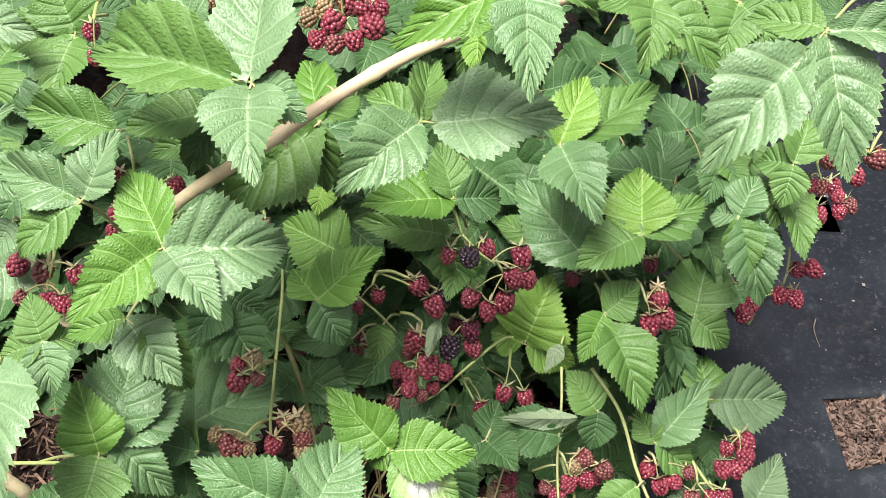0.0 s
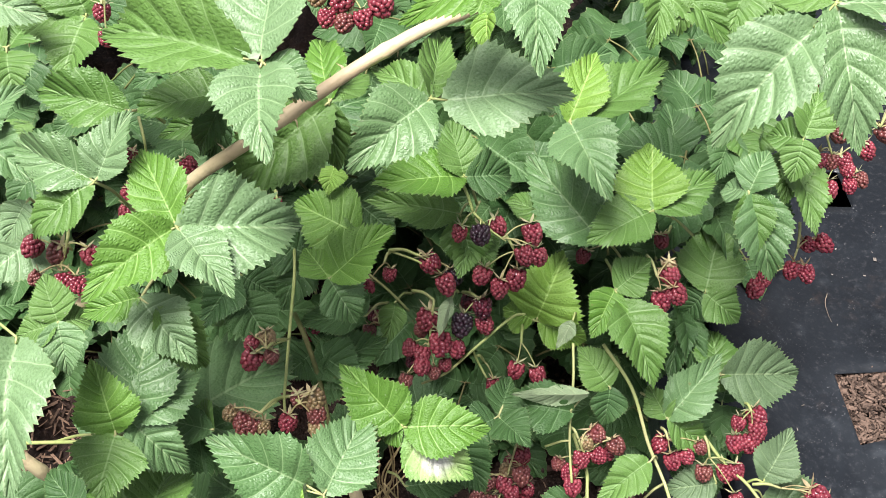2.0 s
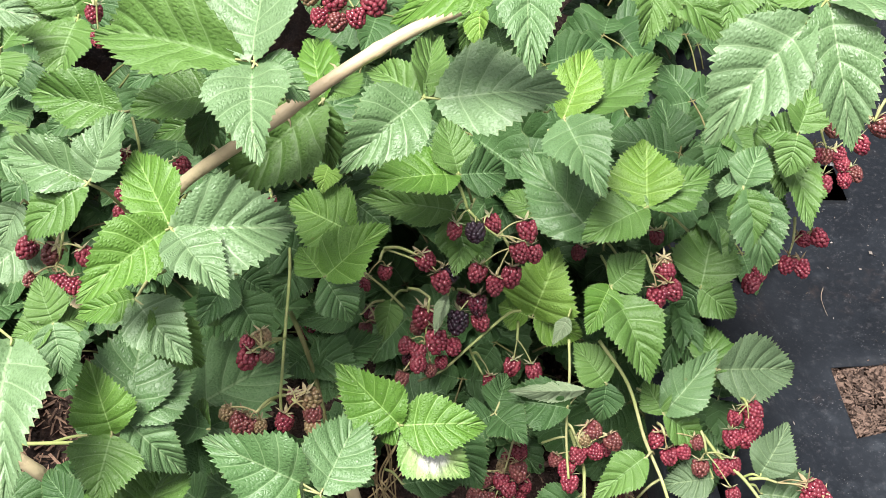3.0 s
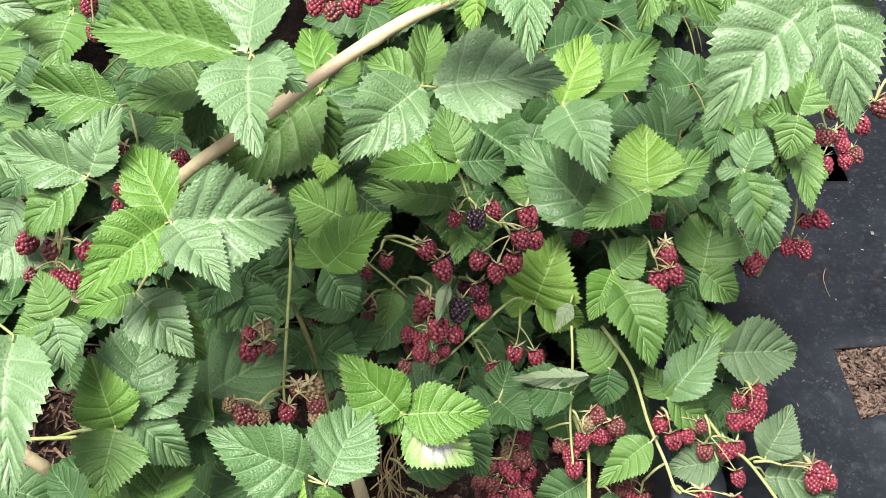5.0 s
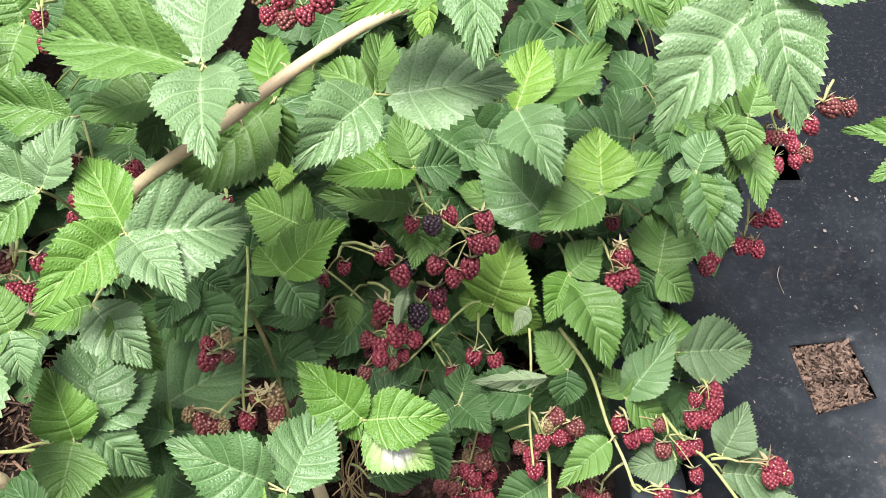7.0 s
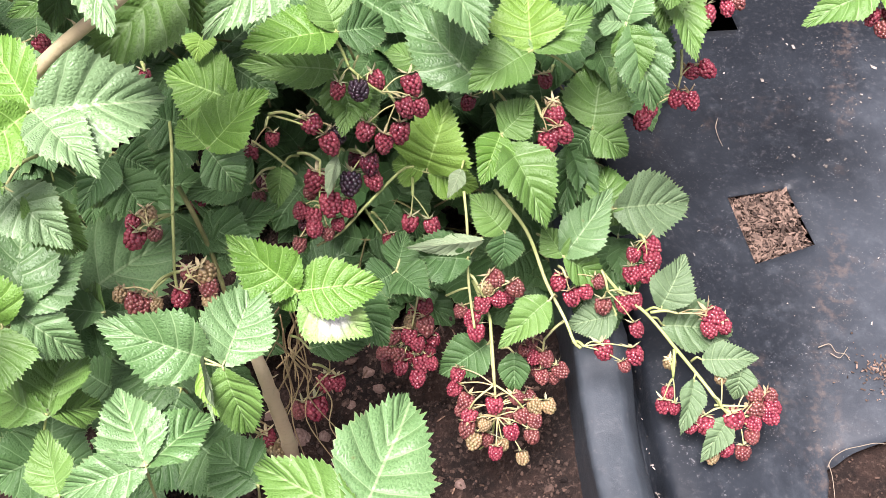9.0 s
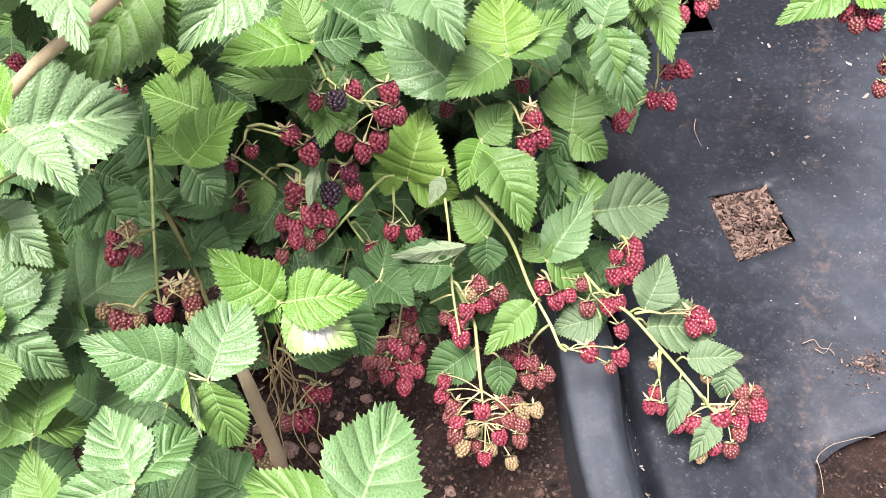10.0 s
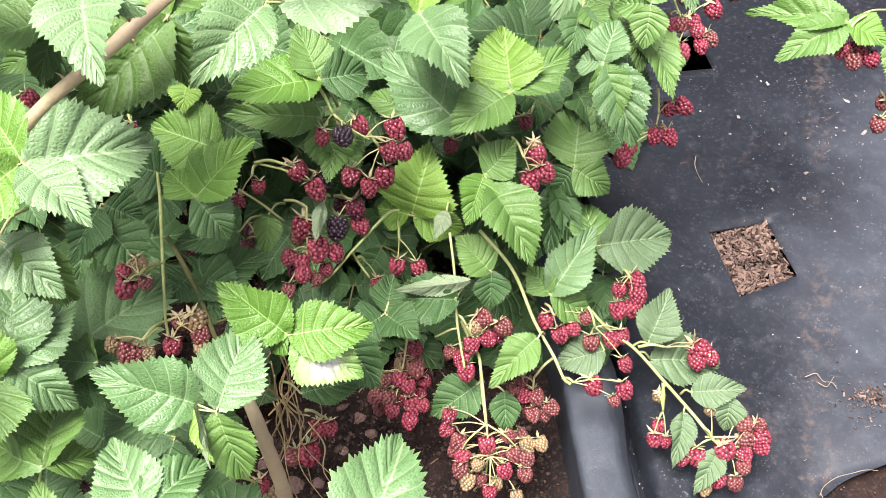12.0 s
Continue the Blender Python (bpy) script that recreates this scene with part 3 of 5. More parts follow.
scatter("pale_litter", FLAKE, flakes, "pale specks of petals and straw on the mat", "litter", True, 4)

crumbs = []
for k in range(9000):
    x, y = rs.uniform(-0.42, 0.2), rs.uniform(0.36, 0.92)
    s = rs.uniform(0.0008, 0.0028) * (2.0 if rs.random() < 0.07 else 1)
    crumbs.append((x, y, soil_height(x, y) + s * 0.3, s, rs.uniform(1.0, 1.5)))
for k in range(260):
    x, y = rs.uniform(0.44, 0.58), rs.uniform(0.30, 0.50)
    s = rs.uniform(0.0006, 0.002)
    crumbs.append((x, y, -0.022 + s * 0.3, s, rs.uniform(1.0, 1.5)))
scatter("soil_crumbs", CRUMB, crumbs, "loose dark soil crumbs over the bed", "soil", False, 5)


twigs = []
for k in range(170):
    x, y = rs.uniform(-0.30, 0.2), rs.uniform(0.40, 0.80)
    twigs.append((x, y, soil_height(x, y) + 0.003, rs.uniform(0.0005, 0.0012), rs.uniform(1.5, 7.0)))
for k in range(700):
    x, y = rs.uniform(-0.56, -0.33), rs.uniform(0.60, 0.86)
    twigs.append((x, y, soil_height(x, y) + 0.004 + 0.012 * rs.random(), rs.uniform(0.0006, 0.0014), rs.uniform(2.0, 9.0)))
scatter("dry_litter", LITTER, twigs, "dry brown stalks and leaf scraps on the soil", "litter", True, 6)


def stone(x, y, size, seed):
    rng = random.Random(seed)
    bm = bmesh.new()
    bmesh.ops.create_icosphere(bm, subdivisions=2, radius=size * 0.8)
    for v in bm.verts:
        v.co *= 1 + 0.7 * noise.noise(v.co * (1.0 / size) + Vector((seed, 0, 0)))
        v.co.z *= 0.65
        v.co.x *= rng.uniform(0.98, 1.02) * 1.2
    ob = new("stone", mesh_of("stone", bm, STONE, False))
    ob.matrix_basis = pose(x, y, soil_height(x, y) + size * 0.3, 0, 0, rng.uniform(0, 360))
    return tagged(ob, "small reddish-brown pebble lying in the soil", "stone", "pebbles in the bed")


for k, (x, y, s) in enumerate(((-0.075, 0.585, 0.011), (-0.048, 0.588, 0.009), (-0.035, 0.555, 0.008), (-0.085, 0.562, 0.008), (0.0, 0.665, 0.009),
                               (0.012, 0.64, 0.007), (0.155, 0.535, 0.008), (-0.02, 0.62, 0.006), (0.04, 0.60, 0.006), (0.09, 0.52, 0.006), (-0.11, 0.62, 0.009), (0.06, 0.655, 0.007))):
    stone(x, y, s, k)


def root(label, *pts):
    bm = bmesh.new()
    tube(bm, spline(pts, 8), 0.0005, 0.0003, 6, 0.5)
    ob = new("dry_root", mesh_of("dry_root", bm, STEM["root"]))
    return tagged(ob, label, "root", "roots on the mat")


root("thin pale dry root lying along the cut mat edge", (0.444, 0.477, 0.004), (0.451, 0.486, 0.004), (0.466, 0.494, 0.004), (0.483, 0.497, 0.004), (0.498, 0.499, 0.004), (0.510, 0.497, 0.004))
root("short dry root hanging into the planting hole", (0.449, 0.483, -0.004), (0.449, 0.471, -0.004), (0.447, 0.457, -0.004), (0.445, 0.446, -0.004))
root("thin pale dry root lying on the weed mat", (0.470, 0.611, 0.005), (0.483, 0.614, 0.005), (0.487, 0.604, 0.005), (0.496, 0.601, 0.005), (0.499, 0.593, 0.005))
root("thin pale dry root forking beside spilled crumbs", (0.481, 0.603, 0.005), (0.488, 0.597, 0.005), (0.493, 0.600, 0.005), (0.501, 0.609, 0.005))
root("fine curled dry stalk lying on the weed mat", (0.433, 0.934, 0.004), (0.428, 0.920, 0.004), (0.428, 0.905, 0.004), (0.430, 0.891, 0.004))

# ---- the plants ----
tall = thing("blackberry_cane", "tall arching blackberry cane with broad toothed leaves", "blackberry plant", "blackberry canes")
middle = thing("blackberry_cane", "leafy blackberry cane carrying red and black berries", "blackberry plant", "blackberry canes")
left = thing("blackberry_cane", "blackberry cane with a tan woody base rising from soil", "blackberry plant", "blackberry canes")
low = thing("blackberry_cane", "low fruiting blackberry branch hanging over bare soil", "blackberry plant", "blackberry canes")
shoot = thing("blackberry_cane", "slender blackberry side shoot resting on the weed mat", "blackberry plant", "blackberry canes")
far = thing("blackberry_cane", "neighbouring blackberry cane overhanging the weed mat", "blackberry plant", "blackberry canes")

LOAD[shoot], LOAD[low] = 0.84, 0.88

# stems
stem(tall, 0.0052, 0.0042, 'cane', (-0.438, 0.610, 0.118), (-0.397, 0.586, 0.205), (-0.354, 0.565, 0.281), (-0.291, 0.566, 0.377), (-0.240, 0.571, 0.449), (-0.195, 0.589, 0.491), (-0.139, 0.594, 0.536), (-0.093, 0.619, 0.560), (-0.055, 0.638, 0.577), (-0.024, 0.650, 0.589), (0.018, 0.680, 0.589), (0.071, 0.719, 0.585), (0.157, 0.787, 0.579))
stem(left, 0.0014, 0.0012, 'green', (-0.145, 0.672, 0.336), (-0.140, 0.635, 0.342), (-0.139, 0.595, 0.333), (-0.140, 0.566, 0.312), (-0.141, 0.548, 0.296), (-0.140, 0.538, 0.286))
stem(left, 0.0009, 0.0007, 'green', (-0.141, 0.548, 0.296), (-0.150, 0.540, 0.295), (-0.159, 0.535, 0.290))
stem(left, 0.0009, 0.0007, 'green', (-0.140, 0.552, 0.299), (-0.132, 0.548, 0.302), (-0.123, 0.543, 0.305))
stem(left, 0.0009, 0.0007, 'green', (-0.138, 0.582, 0.327), (-0.143, 0.564, 0.344), (-0.149, 0.548, 0.357))
stem(low, 0.0018, 0.0016, 'green', (0.127, 0.669, 0.225), (0.155, 0.643, 0.195), (0.172, 0.610, 0.158), (0.187, 0.582, 0.138), (0.193, 0.559, 0.134), (0.197, 0.549, 0.139))
stem(low, 0.0013, 0.0012, 'green', (0.098, 0.658, 0.239), (0.099, 0.631, 0.219), (0.099, 0.610, 0.178), (0.101, 0.593, 0.153), (0.103, 0.576, 0.140))
stem(low, 0.0012, 0.0010, 'green', (0.079, 0.607, 0.150), (0.092, 0.605, 0.162), (0.100, 0.603, 0.167))
stem(middle, 0.0013, 0.0012, 'green', (0.055, 0.679, 0.252), (0.042, 0.676, 0.249), (0.009, 0.653, 0.230), (-0.014, 0.643, 0.208), (-0.036, 0.641, 0.193))
stem(middle, 0.0012, 0.0010, 'green', (0.009, 0.654, 0.230), (0.013, 0.659, 0.209), (0.023, 0.651, 0.192))
stem(middle, 0.0011, 0.0012, 'green', (-0.085, 0.695, 0.279), (-0.067, 0.689, 0.264), (-0.050, 0.688, 0.239))
stem(middle, 0.0011, 0.0009, 'green', (-0.067, 0.706, 0.299), (-0.046, 0.681, 0.317), (-0.038, 0.672, 0.322))
stem(shoot, 0.0015, 0.0018, 'green', (0.209, 0.676, 0.135), (0.228, 0.632, 0.141), (0.247, 0.612, 0.127), (0.269, 0.592, 0.120), (0.294, 0.561, 0.104), (0.315, 0.537, 0.088), (0.326, 0.520, 0.082), (0.331, 0.509, 0.081))
stem(shoot, 0.0012, 0.0010, 'green', (0.325, 0.514, 0.078), (0.339, 0.510, 0.082), (0.353, 0.509, 0.082))
stem(shoot, 0.0010, 0.0008, 'green', (0.294, 0.561, 0.104), (0.289, 0.551, 0.097), (0.289, 0.540, 0.088))
stem(low, 0.0018, 0.0016, 'green', (0.106, 0.628, 0.142), (0.114, 0.610, 0.129), (0.120, 0.597, 0.120), (0.120, 0.575, 0.103), (0.121, 0.547, 0.083))
stem(low, 0.0010, 0.0008, 'green', (0.121, 0.548, 0.083), (0.103, 0.538, 0.075), (0.096, 0.535, 0.059))
stem(low, 0.0010, 0.0008, 'green', (0.121, 0.548, 0.083), (0.138, 0.537, 0.076), (0.149, 0.532, 0.060))
stem(low, 0.0010, 0.0009, 'green', (0.123, 0.540, 0.040), (0.119, 0.530, 0.007), (0.108, 0.527, -0.009))
stem(left, 0.0052, 0.0078, 'cane', (-0.092, 0.523, 0.238), (-0.081, 0.499, 0.221), (-0.078, 0.503, 0.161), (-0.074, 0.507, 0.089), (-0.075, 0.519, -0.002), (-0.083, 0.521, -0.126))
stem(left, 0.0052, 0.0058, 'cane', (-0.388, 0.519, 0.292), (-0.361, 0.513, 0.259), (-0.341, 0.515, 0.219), (-0.345, 0.538, 0.158), (-0.361, 0.572, 0.080))
stem(left, 0.0017, 0.0013, 'green', (-0.373, 0.517, 0.260), (-0.342, 0.518, 0.261), (-0.266, 0.482, 0.323), (-0.252, 0.476, 0.338))
stem(left, 0.0011, 0.0008, 'green', (-0.252, 0.476, 0.338), (-0.237, 0.495, 0.321), (-0.223, 0.516, 0.300))
stem(middle, 0.0013, 0.0012, 'green', (0.073, 0.786, 0.374), (0.084, 0.779, 0.353), (0.091, 0.778, 0.326))
stem(middle, 0.0011, 0.0010, 'green', (-0.253, 0.674, 0.474), (-0.248, 0.661, 0.462), (-0.250, 0.663, 0.437))
stem(left, 0.0010, 0.0009, 'straw', (-0.064, 0.566, 0.235), (-0.060, 0.588, 0.126), (-0.073, 0.590, 0.064), (-0.090, 0.598, 0.006))
stem(left, 0.0010, 0.0008, 'straw', (-0.053, 0.609, 0.142), (-0.072, 0.606, 0.089), (-0.062, 0.598, 0.058), (-0.047, 0.597, 0.046))
stem(left, 0.0010, 0.0008, 'straw', (-0.077, 0.537, 0.212), (-0.067, 0.582, 0.096), (-0.068, 0.580, 0.057))
stem(left, 0.0009, 0.0008, 'straw', (-0.044, 0.610, 0.118), (-0.070, 0.597, 0.082), (-0.085, 0.586, 0.073))
stem(left, 0.0010, 0.0008, 'straw', (-0.112, 0.515, 0.130), (-0.104, 0.539, 0.061), (-0.093, 0.541, 0.038))
stem(left, 0.0024, 0.0021, 'olive', (-0.147, 0.651, 0.275), (-0.133, 0.625, 0.264), (-0.121, 0.600, 0.241), (-0.111, 0.571, 0.215), (-0.107, 0.563, 0.165))

# dry fibres round the foot of the cane
wisp = random.Random(12)
for k in range(14):
    x, y, z = wisp.uniform(-0.075, -0.03), wisp.uniform(0.54, 0.61), wisp.uniform(0.11, 0.20)
    dx, dy = wisp.uniform(-0.03, 0.03), wisp.uniform(-0.03, 0.02)
    stem(left, 0.0008, 0.0005, 'straw', (x, y, z), (x + 0.6 * dx, y + 0.3 * dy, z - 0.04), (x + 0.4 * dx, y + dy, z - 0.08), (x + 1.4 * dx, y + 1.5 * dy, z - 0.12 - 0.04 * wisp.random()))

# leaves
# lighter kinds paint in light on some leaves, 'deep' paints in shade
leaf(tall, (-0.124, 0.541, 0.637), (-0.117, 0.593, 0.563),
     ((-0.136, 0.544, 0.636), (-0.245, 0.614, 0.601), 0.049, 0, 'mid'),
     ((-0.125, 0.544, 0.639), (-0.119, 0.620, 0.675), 0.053, 0, 'pale'),
     ((-0.122, 0.538, 0.636), (-0.090, 0.523, 0.629), 0.030, 0, 'waxy'),
     ((-0.125, 0.536, 0.636), (-0.115, 0.468, 0.625), 0.046, 0, 'pale'))
leaf(tall, (-0.164, 0.604, 0.559), (-0.146, 0.632, 0.517),
     ((-0.168, 0.604, 0.558), (-0.227, 0.596, 0.548), 0.039, 0, 'mid'),
     ((-0.166, 0.603, 0.556), (-0.190, 0.594, 0.507), 0.024, 0, 'deep'))
leaf(tall, (-0.178, 0.651, 0.590), (-0.166, 0.689, 0.543),
     ((-0.181, 0.652, 0.589), (-0.252, 0.662, 0.575), 0.037, 25, 'waxy'),
     ((-0.180, 0.654, 0.591), (-0.219, 0.698, 0.611), 0.034, 0, 'waxy'))
leaf(tall, (-0.273, 0.671, 0.567), (-0.272, 0.740, 0.536),
     ((-0.274, 0.668, 0.566), (-0.286, 0.621, 0.544), 0.044, 0, 'mid'),
     ((-0.276, 0.672, 0.567), (-0.330, 0.683, 0.553), 0.036, 0, 'mid'),
     ((-0.273, 0.673, 0.569), (-0.293, 0.702, 0.602), 0.047, 0, 'mid'))
leaf(tall, (-0.231, 0.601, 0.543), (-0.228, 0.656, 0.485),
     ((-0.235, 0.602, 0.543), (-0.301, 0.622, 0.542), 0.037, 0, 'mid'),
     ((-0.234, 0.600, 0.541), (-0.264, 0.599, 0.512), 0.024, 0, 'mid'))
leaf(tall, (-0.241, 0.537, 0.538), (-0.230, 0.564, 0.481),
     ((-0.239, 0.540, 0.540), (-0.219, 0.574, 0.568), 0.032, 0, 'pale'),
     ((-0.245, 0.540, 0.538), (-0.302, 0.571, 0.541), 0.034, 0, 'pale'),
     ((-0.244, 0.535, 0.536), (-0.287, 0.516, 0.506), 0.037, 0, 'mid'))
leaf(tall, (-0.185, 0.510, 0.527), (-0.198, 0.605, 0.465),
     ((-0.187, 0.514, 0.528), (-0.218, 0.567, 0.542), 0.036, 0, 'fresh'),
     ((-0.188, 0.508, 0.527), (-0.237, 0.459, 0.513), 0.040, 0, 'fresh'),
     ((-0.182, 0.507, 0.526), (-0.145, 0.467, 0.509), 0.036, 0, 'pale'),
     ((-0.183, 0.512, 0.525), (-0.110, 0.542, 0.496), 0.060, 0, 'pale'))
leaf(tall, (-0.213, 0.493, 0.476), (-0.215, 0.563, 0.425),
     ((-0.215, 0.493, 0.476), (-0.255, 0.488, 0.463), 0.025, 0, 'fresh'),
     ((-0.212, 0.492, 0.475), (-0.178, 0.465, 0.441), 0.040, 0, 'pale'),
     ((-0.201, 0.488, 0.471), (-0.180, 0.491, 0.403), 0.032, 0, 'mid'))
leaf(tall, (-0.103, 0.647, 0.518), (-0.083, 0.696, 0.495),
     ((-0.106, 0.645, 0.516), (-0.174, 0.602, 0.463), 0.064, 0, 'mid'),
     ((-0.103, 0.646, 0.515), (-0.096, 0.628, 0.465), 0.026, 0, 'mid'),
     ((-0.104, 0.652, 0.518), (-0.120, 0.725, 0.520), 0.035, 0, 'fresh'),
     ((-0.101, 0.651, 0.517), (-0.081, 0.708, 0.502), 0.026, 0, 'mid'))
leaf(tall, (-0.028, 0.589, 0.573), (-0.006, 0.654, 0.511),
     ((-0.031, 0.586, 0.572), (-0.081, 0.542, 0.551), 0.047, 0, 'pale'),
     ((-0.028, 0.593, 0.573), (-0.024, 0.659, 0.575), 0.025, 0, 'mid'),
     ((-0.030, 0.591, 0.572), (-0.073, 0.637, 0.564), 0.025, 0, 'mid'),
     ((-0.017, 0.590, 0.571), (0.068, 0.602, 0.567), 0.058, 0, 'pale'))
leaf(tall, (0.032, 0.589, 0.682), (0.056, 0.688, 0.624),
     ((0.032, 0.586, 0.680), (0.034, 0.525, 0.643), 0.038, 0, 'waxy'),
     ((0.028, 0.589, 0.680), (-0.052, 0.582, 0.639), 0.038, 0, 'fresh'),
     ((0.034, 0.590, 0.680), (0.083, 0.605, 0.642), 0.024, 0, 'mid'))
leaf(tall, (0.009, 0.743, 0.539), (0.027, 0.829, 0.482),
     ((0.009, 0.741, 0.537), (0.010, 0.709, 0.513), 0.020, 40, 'lime'),
     ((0.008, 0.742, 0.537), (-0.007, 0.727, 0.502), 0.019, 0, 'mid'))
leaf(tall, (0.121, 0.669, 0.620), (0.132, 0.746, 0.610),
     ((0.121, 0.666, 0.619), (0.112, 0.626, 0.590), 0.037, 0, 'mid'),
     ((0.124, 0.667, 0.618), (0.171, 0.637, 0.587), 0.035, 0, 'mid'),
     ((0.119, 0.670, 0.619), (0.084, 0.690, 0.601), 0.031, 0, 'mid'))
leaf(tall, (0.217, 0.607, 0.644), (0.266, 0.685, 0.622),
     ((0.204, 0.594, 0.635), (0.149, 0.561, 0.565), 0.055, 0, 'pale'),
     ((0.219, 0.604, 0.641), (0.238, 0.543, 0.577), 0.049, 0, 'pale'),
     ((0.221, 0.608, 0.644), (0.309, 0.619, 0.631), 0.030, 0, 'pale'),
     ((0.215, 0.609, 0.644), (0.174, 0.640, 0.629), 0.028, 0, 'mid'))
leaf(tall, (0.163, 0.846, 0.516), (0.207, 0.890, 0.461),
     ((0.164, 0.844, 0.514), (0.168, 0.805, 0.467), 0.047, 0, 'mid'),
     ((0.166, 0.845, 0.514), (0.210, 0.821, 0.475), 0.038, 0, 'mid'))
leaf(middle, (0.083, 0.763, 0.407), (0.075, 0.793, 0.340),
     ((0.084, 0.766, 0.408), (0.107, 0.825, 0.435), 0.042, 0, 'lime'),
     ((0.097, 0.766, 0.407), (0.176, 0.840, 0.414), 0.055, 0, 'mid'),
     ((0.085, 0.759, 0.406), (0.114, 0.690, 0.385), 0.054, 0, 'waxy'))
leaf(middle, (0.202, 0.853, 0.286), (0.232, 0.865, 0.242),
     ((0.202, 0.856, 0.287), (0.193, 0.908, 0.311), 0.045, 0, 'deep'),
     ((0.200, 0.854, 0.286), (0.156, 0.882, 0.278), 0.042, 0, 'deep'),
     ((0.204, 0.854, 0.285), (0.226, 0.861, 0.270), 0.028, 0, 'deep'))
leaf(middle, (0.159, 0.724, 0.343), (0.208, 0.758, 0.279),
     ((0.159, 0.727, 0.344), (0.160, 0.784, 0.370), 0.060, 0, 'lime'),
     ((0.162, 0.726, 0.343), (0.221, 0.769, 0.344), 0.046, 0, 'mid'),
     ((0.156, 0.723, 0.342), (0.103, 0.695, 0.330), 0.047, 0, 'mid'))
leaf(middle, (0.118, 0.716, 0.309), (0.147, 0.753, 0.247),
     ((0.115, 0.720, 0.311), (0.051, 0.784, 0.349), 0.062, 0, 'waxy'),
     ((0.072, 0.736, 0.316), (0.033, 0.770, 0.310), 0.031, 0, 'mid'))
leaf(middle, (0.292, 0.788, 0.375), (0.329, 0.854, 0.341),
     ((0.293, 0.790, 0.377), (0.309, 0.836, 0.397), 0.042, 0, 'mid'),
     ((0.292, 0.786, 0.374), (0.285, 0.764, 0.344), 0.032, 0, 'mid'),
     ((0.291, 0.789, 0.374), (0.266, 0.813, 0.356), 0.030, 0, 'mid'))
leaf(middle, (0.241, 0.738, 0.356), (0.244, 0.812, 0.330),
     ((0.242, 0.739, 0.357), (0.262, 0.775, 0.373), 0.036, 0, 'waxy'),
     ((0.240, 0.739, 0.355), (0.221, 0.756, 0.343), 0.031, 0, 'waxy'),
     ((0.249, 0.738, 0.354), (0.265, 0.689, 0.295), 0.047, 0, 'waxy'),
     ((0.242, 0.735, 0.354), (0.248, 0.697, 0.318), 0.035, 0, 'mid'))
leaf(middle, (0.270, 0.858, 0.345), (0.302, 0.905, 0.334),
     ((0.270, 0.855, 0.344), (0.256, 0.807, 0.312), 0.049, 0, 'mid'),
     ((0.268, 0.856, 0.343), (0.226, 0.829, 0.311), 0.041, 0, 'deep'))
leaf(middle, (0.316, 0.797, 0.316), (0.332, 0.834, 0.295),
     ((0.316, 0.795, 0.315), (0.309, 0.766, 0.292), 0.032, 0, 'mid'))
leaf(middle, (0.228, 0.739, 0.221), (0.219, 0.768, 0.180),
     ((0.228, 0.742, 0.223), (0.243, 0.801, 0.262), 0.060, 0, 'mid'),
     ((0.229, 0.738, 0.220), (0.261, 0.721, 0.198), 0.038, 0, 'mid'),
     ((0.227, 0.739, 0.219), (0.211, 0.734, 0.190), 0.036, 0, 'deep'))
leaf(middle, (-0.004, 0.712, 0.387), (0.008, 0.738, 0.329),
     ((-0.008, 0.711, 0.388), (-0.078, 0.684, 0.403), 0.046, 0, 'fresh'),
     ((-0.005, 0.714, 0.388), (-0.020, 0.752, 0.415), 0.036, 0, 'mid'),
     ((-0.002, 0.713, 0.386), (0.037, 0.735, 0.367), 0.040, 0, 'deep'))
leaf(middle, (-0.007, 0.717, 0.337), (0.003, 0.745, 0.322),
     ((-0.011, 0.718, 0.337), (-0.091, 0.729, 0.341), 0.036, 0, 'mid'),
     ((-0.006, 0.715, 0.335), (0.008, 0.689, 0.294), 0.042, 0, 'mid'))
# brighter kind picked to paint light onto the centre
leaf(middle, (-0.092, 0.682, 0.345), (-0.082, 0.702, 0.295),
     ((-0.094, 0.682, 0.346), (-0.147, 0.700, 0.362), 0.058, 0, 'fresh'),
     ((-0.093, 0.682, 0.344), (-0.127, 0.682, 0.324), 0.043, 0, 'mid'))
leaf(middle, (-0.114, 0.722, 0.383), (-0.112, 0.768, 0.357),
     ((-0.114, 0.722, 0.382), (-0.119, 0.699, 0.373), 0.026, 0, 'lime'))
# lighter colours here paint light on leaves that lie in shade
leaf(middle, (-0.111, 0.628, 0.349), (-0.092, 0.673, 0.268),
     ((-0.108, 0.629, 0.350), (-0.058, 0.662, 0.375), 0.045, 0, 'fresh'),
     ((-0.112, 0.629, 0.350), (-0.134, 0.659, 0.352), 0.031, 0, 'fresh'),
     ((-0.110, 0.627, 0.348), (-0.088, 0.611, 0.312), 0.038, 0, 'waxy'))
leaf(middle, (-0.085, 0.651, 0.275), (-0.069, 0.692, 0.245),
     ((-0.088, 0.650, 0.275), (-0.145, 0.644, 0.271), 0.032, 0, 'deep'),
     ((-0.087, 0.652, 0.275), (-0.113, 0.683, 0.268), 0.030, 0, 'deep'))
leaf(middle, (0.067, 0.696, 0.222), (0.046, 0.705, 0.202),
     ((0.068, 0.698, 0.225), (0.091, 0.733, 0.277), 0.069, 0, 'lime'),
     ((0.063, 0.697, 0.223), (0.035, 0.708, 0.224), 0.040, 0, 'lime'),
     ((0.071, 0.696, 0.220), (0.117, 0.689, 0.204), 0.036, 0, 'lime'))
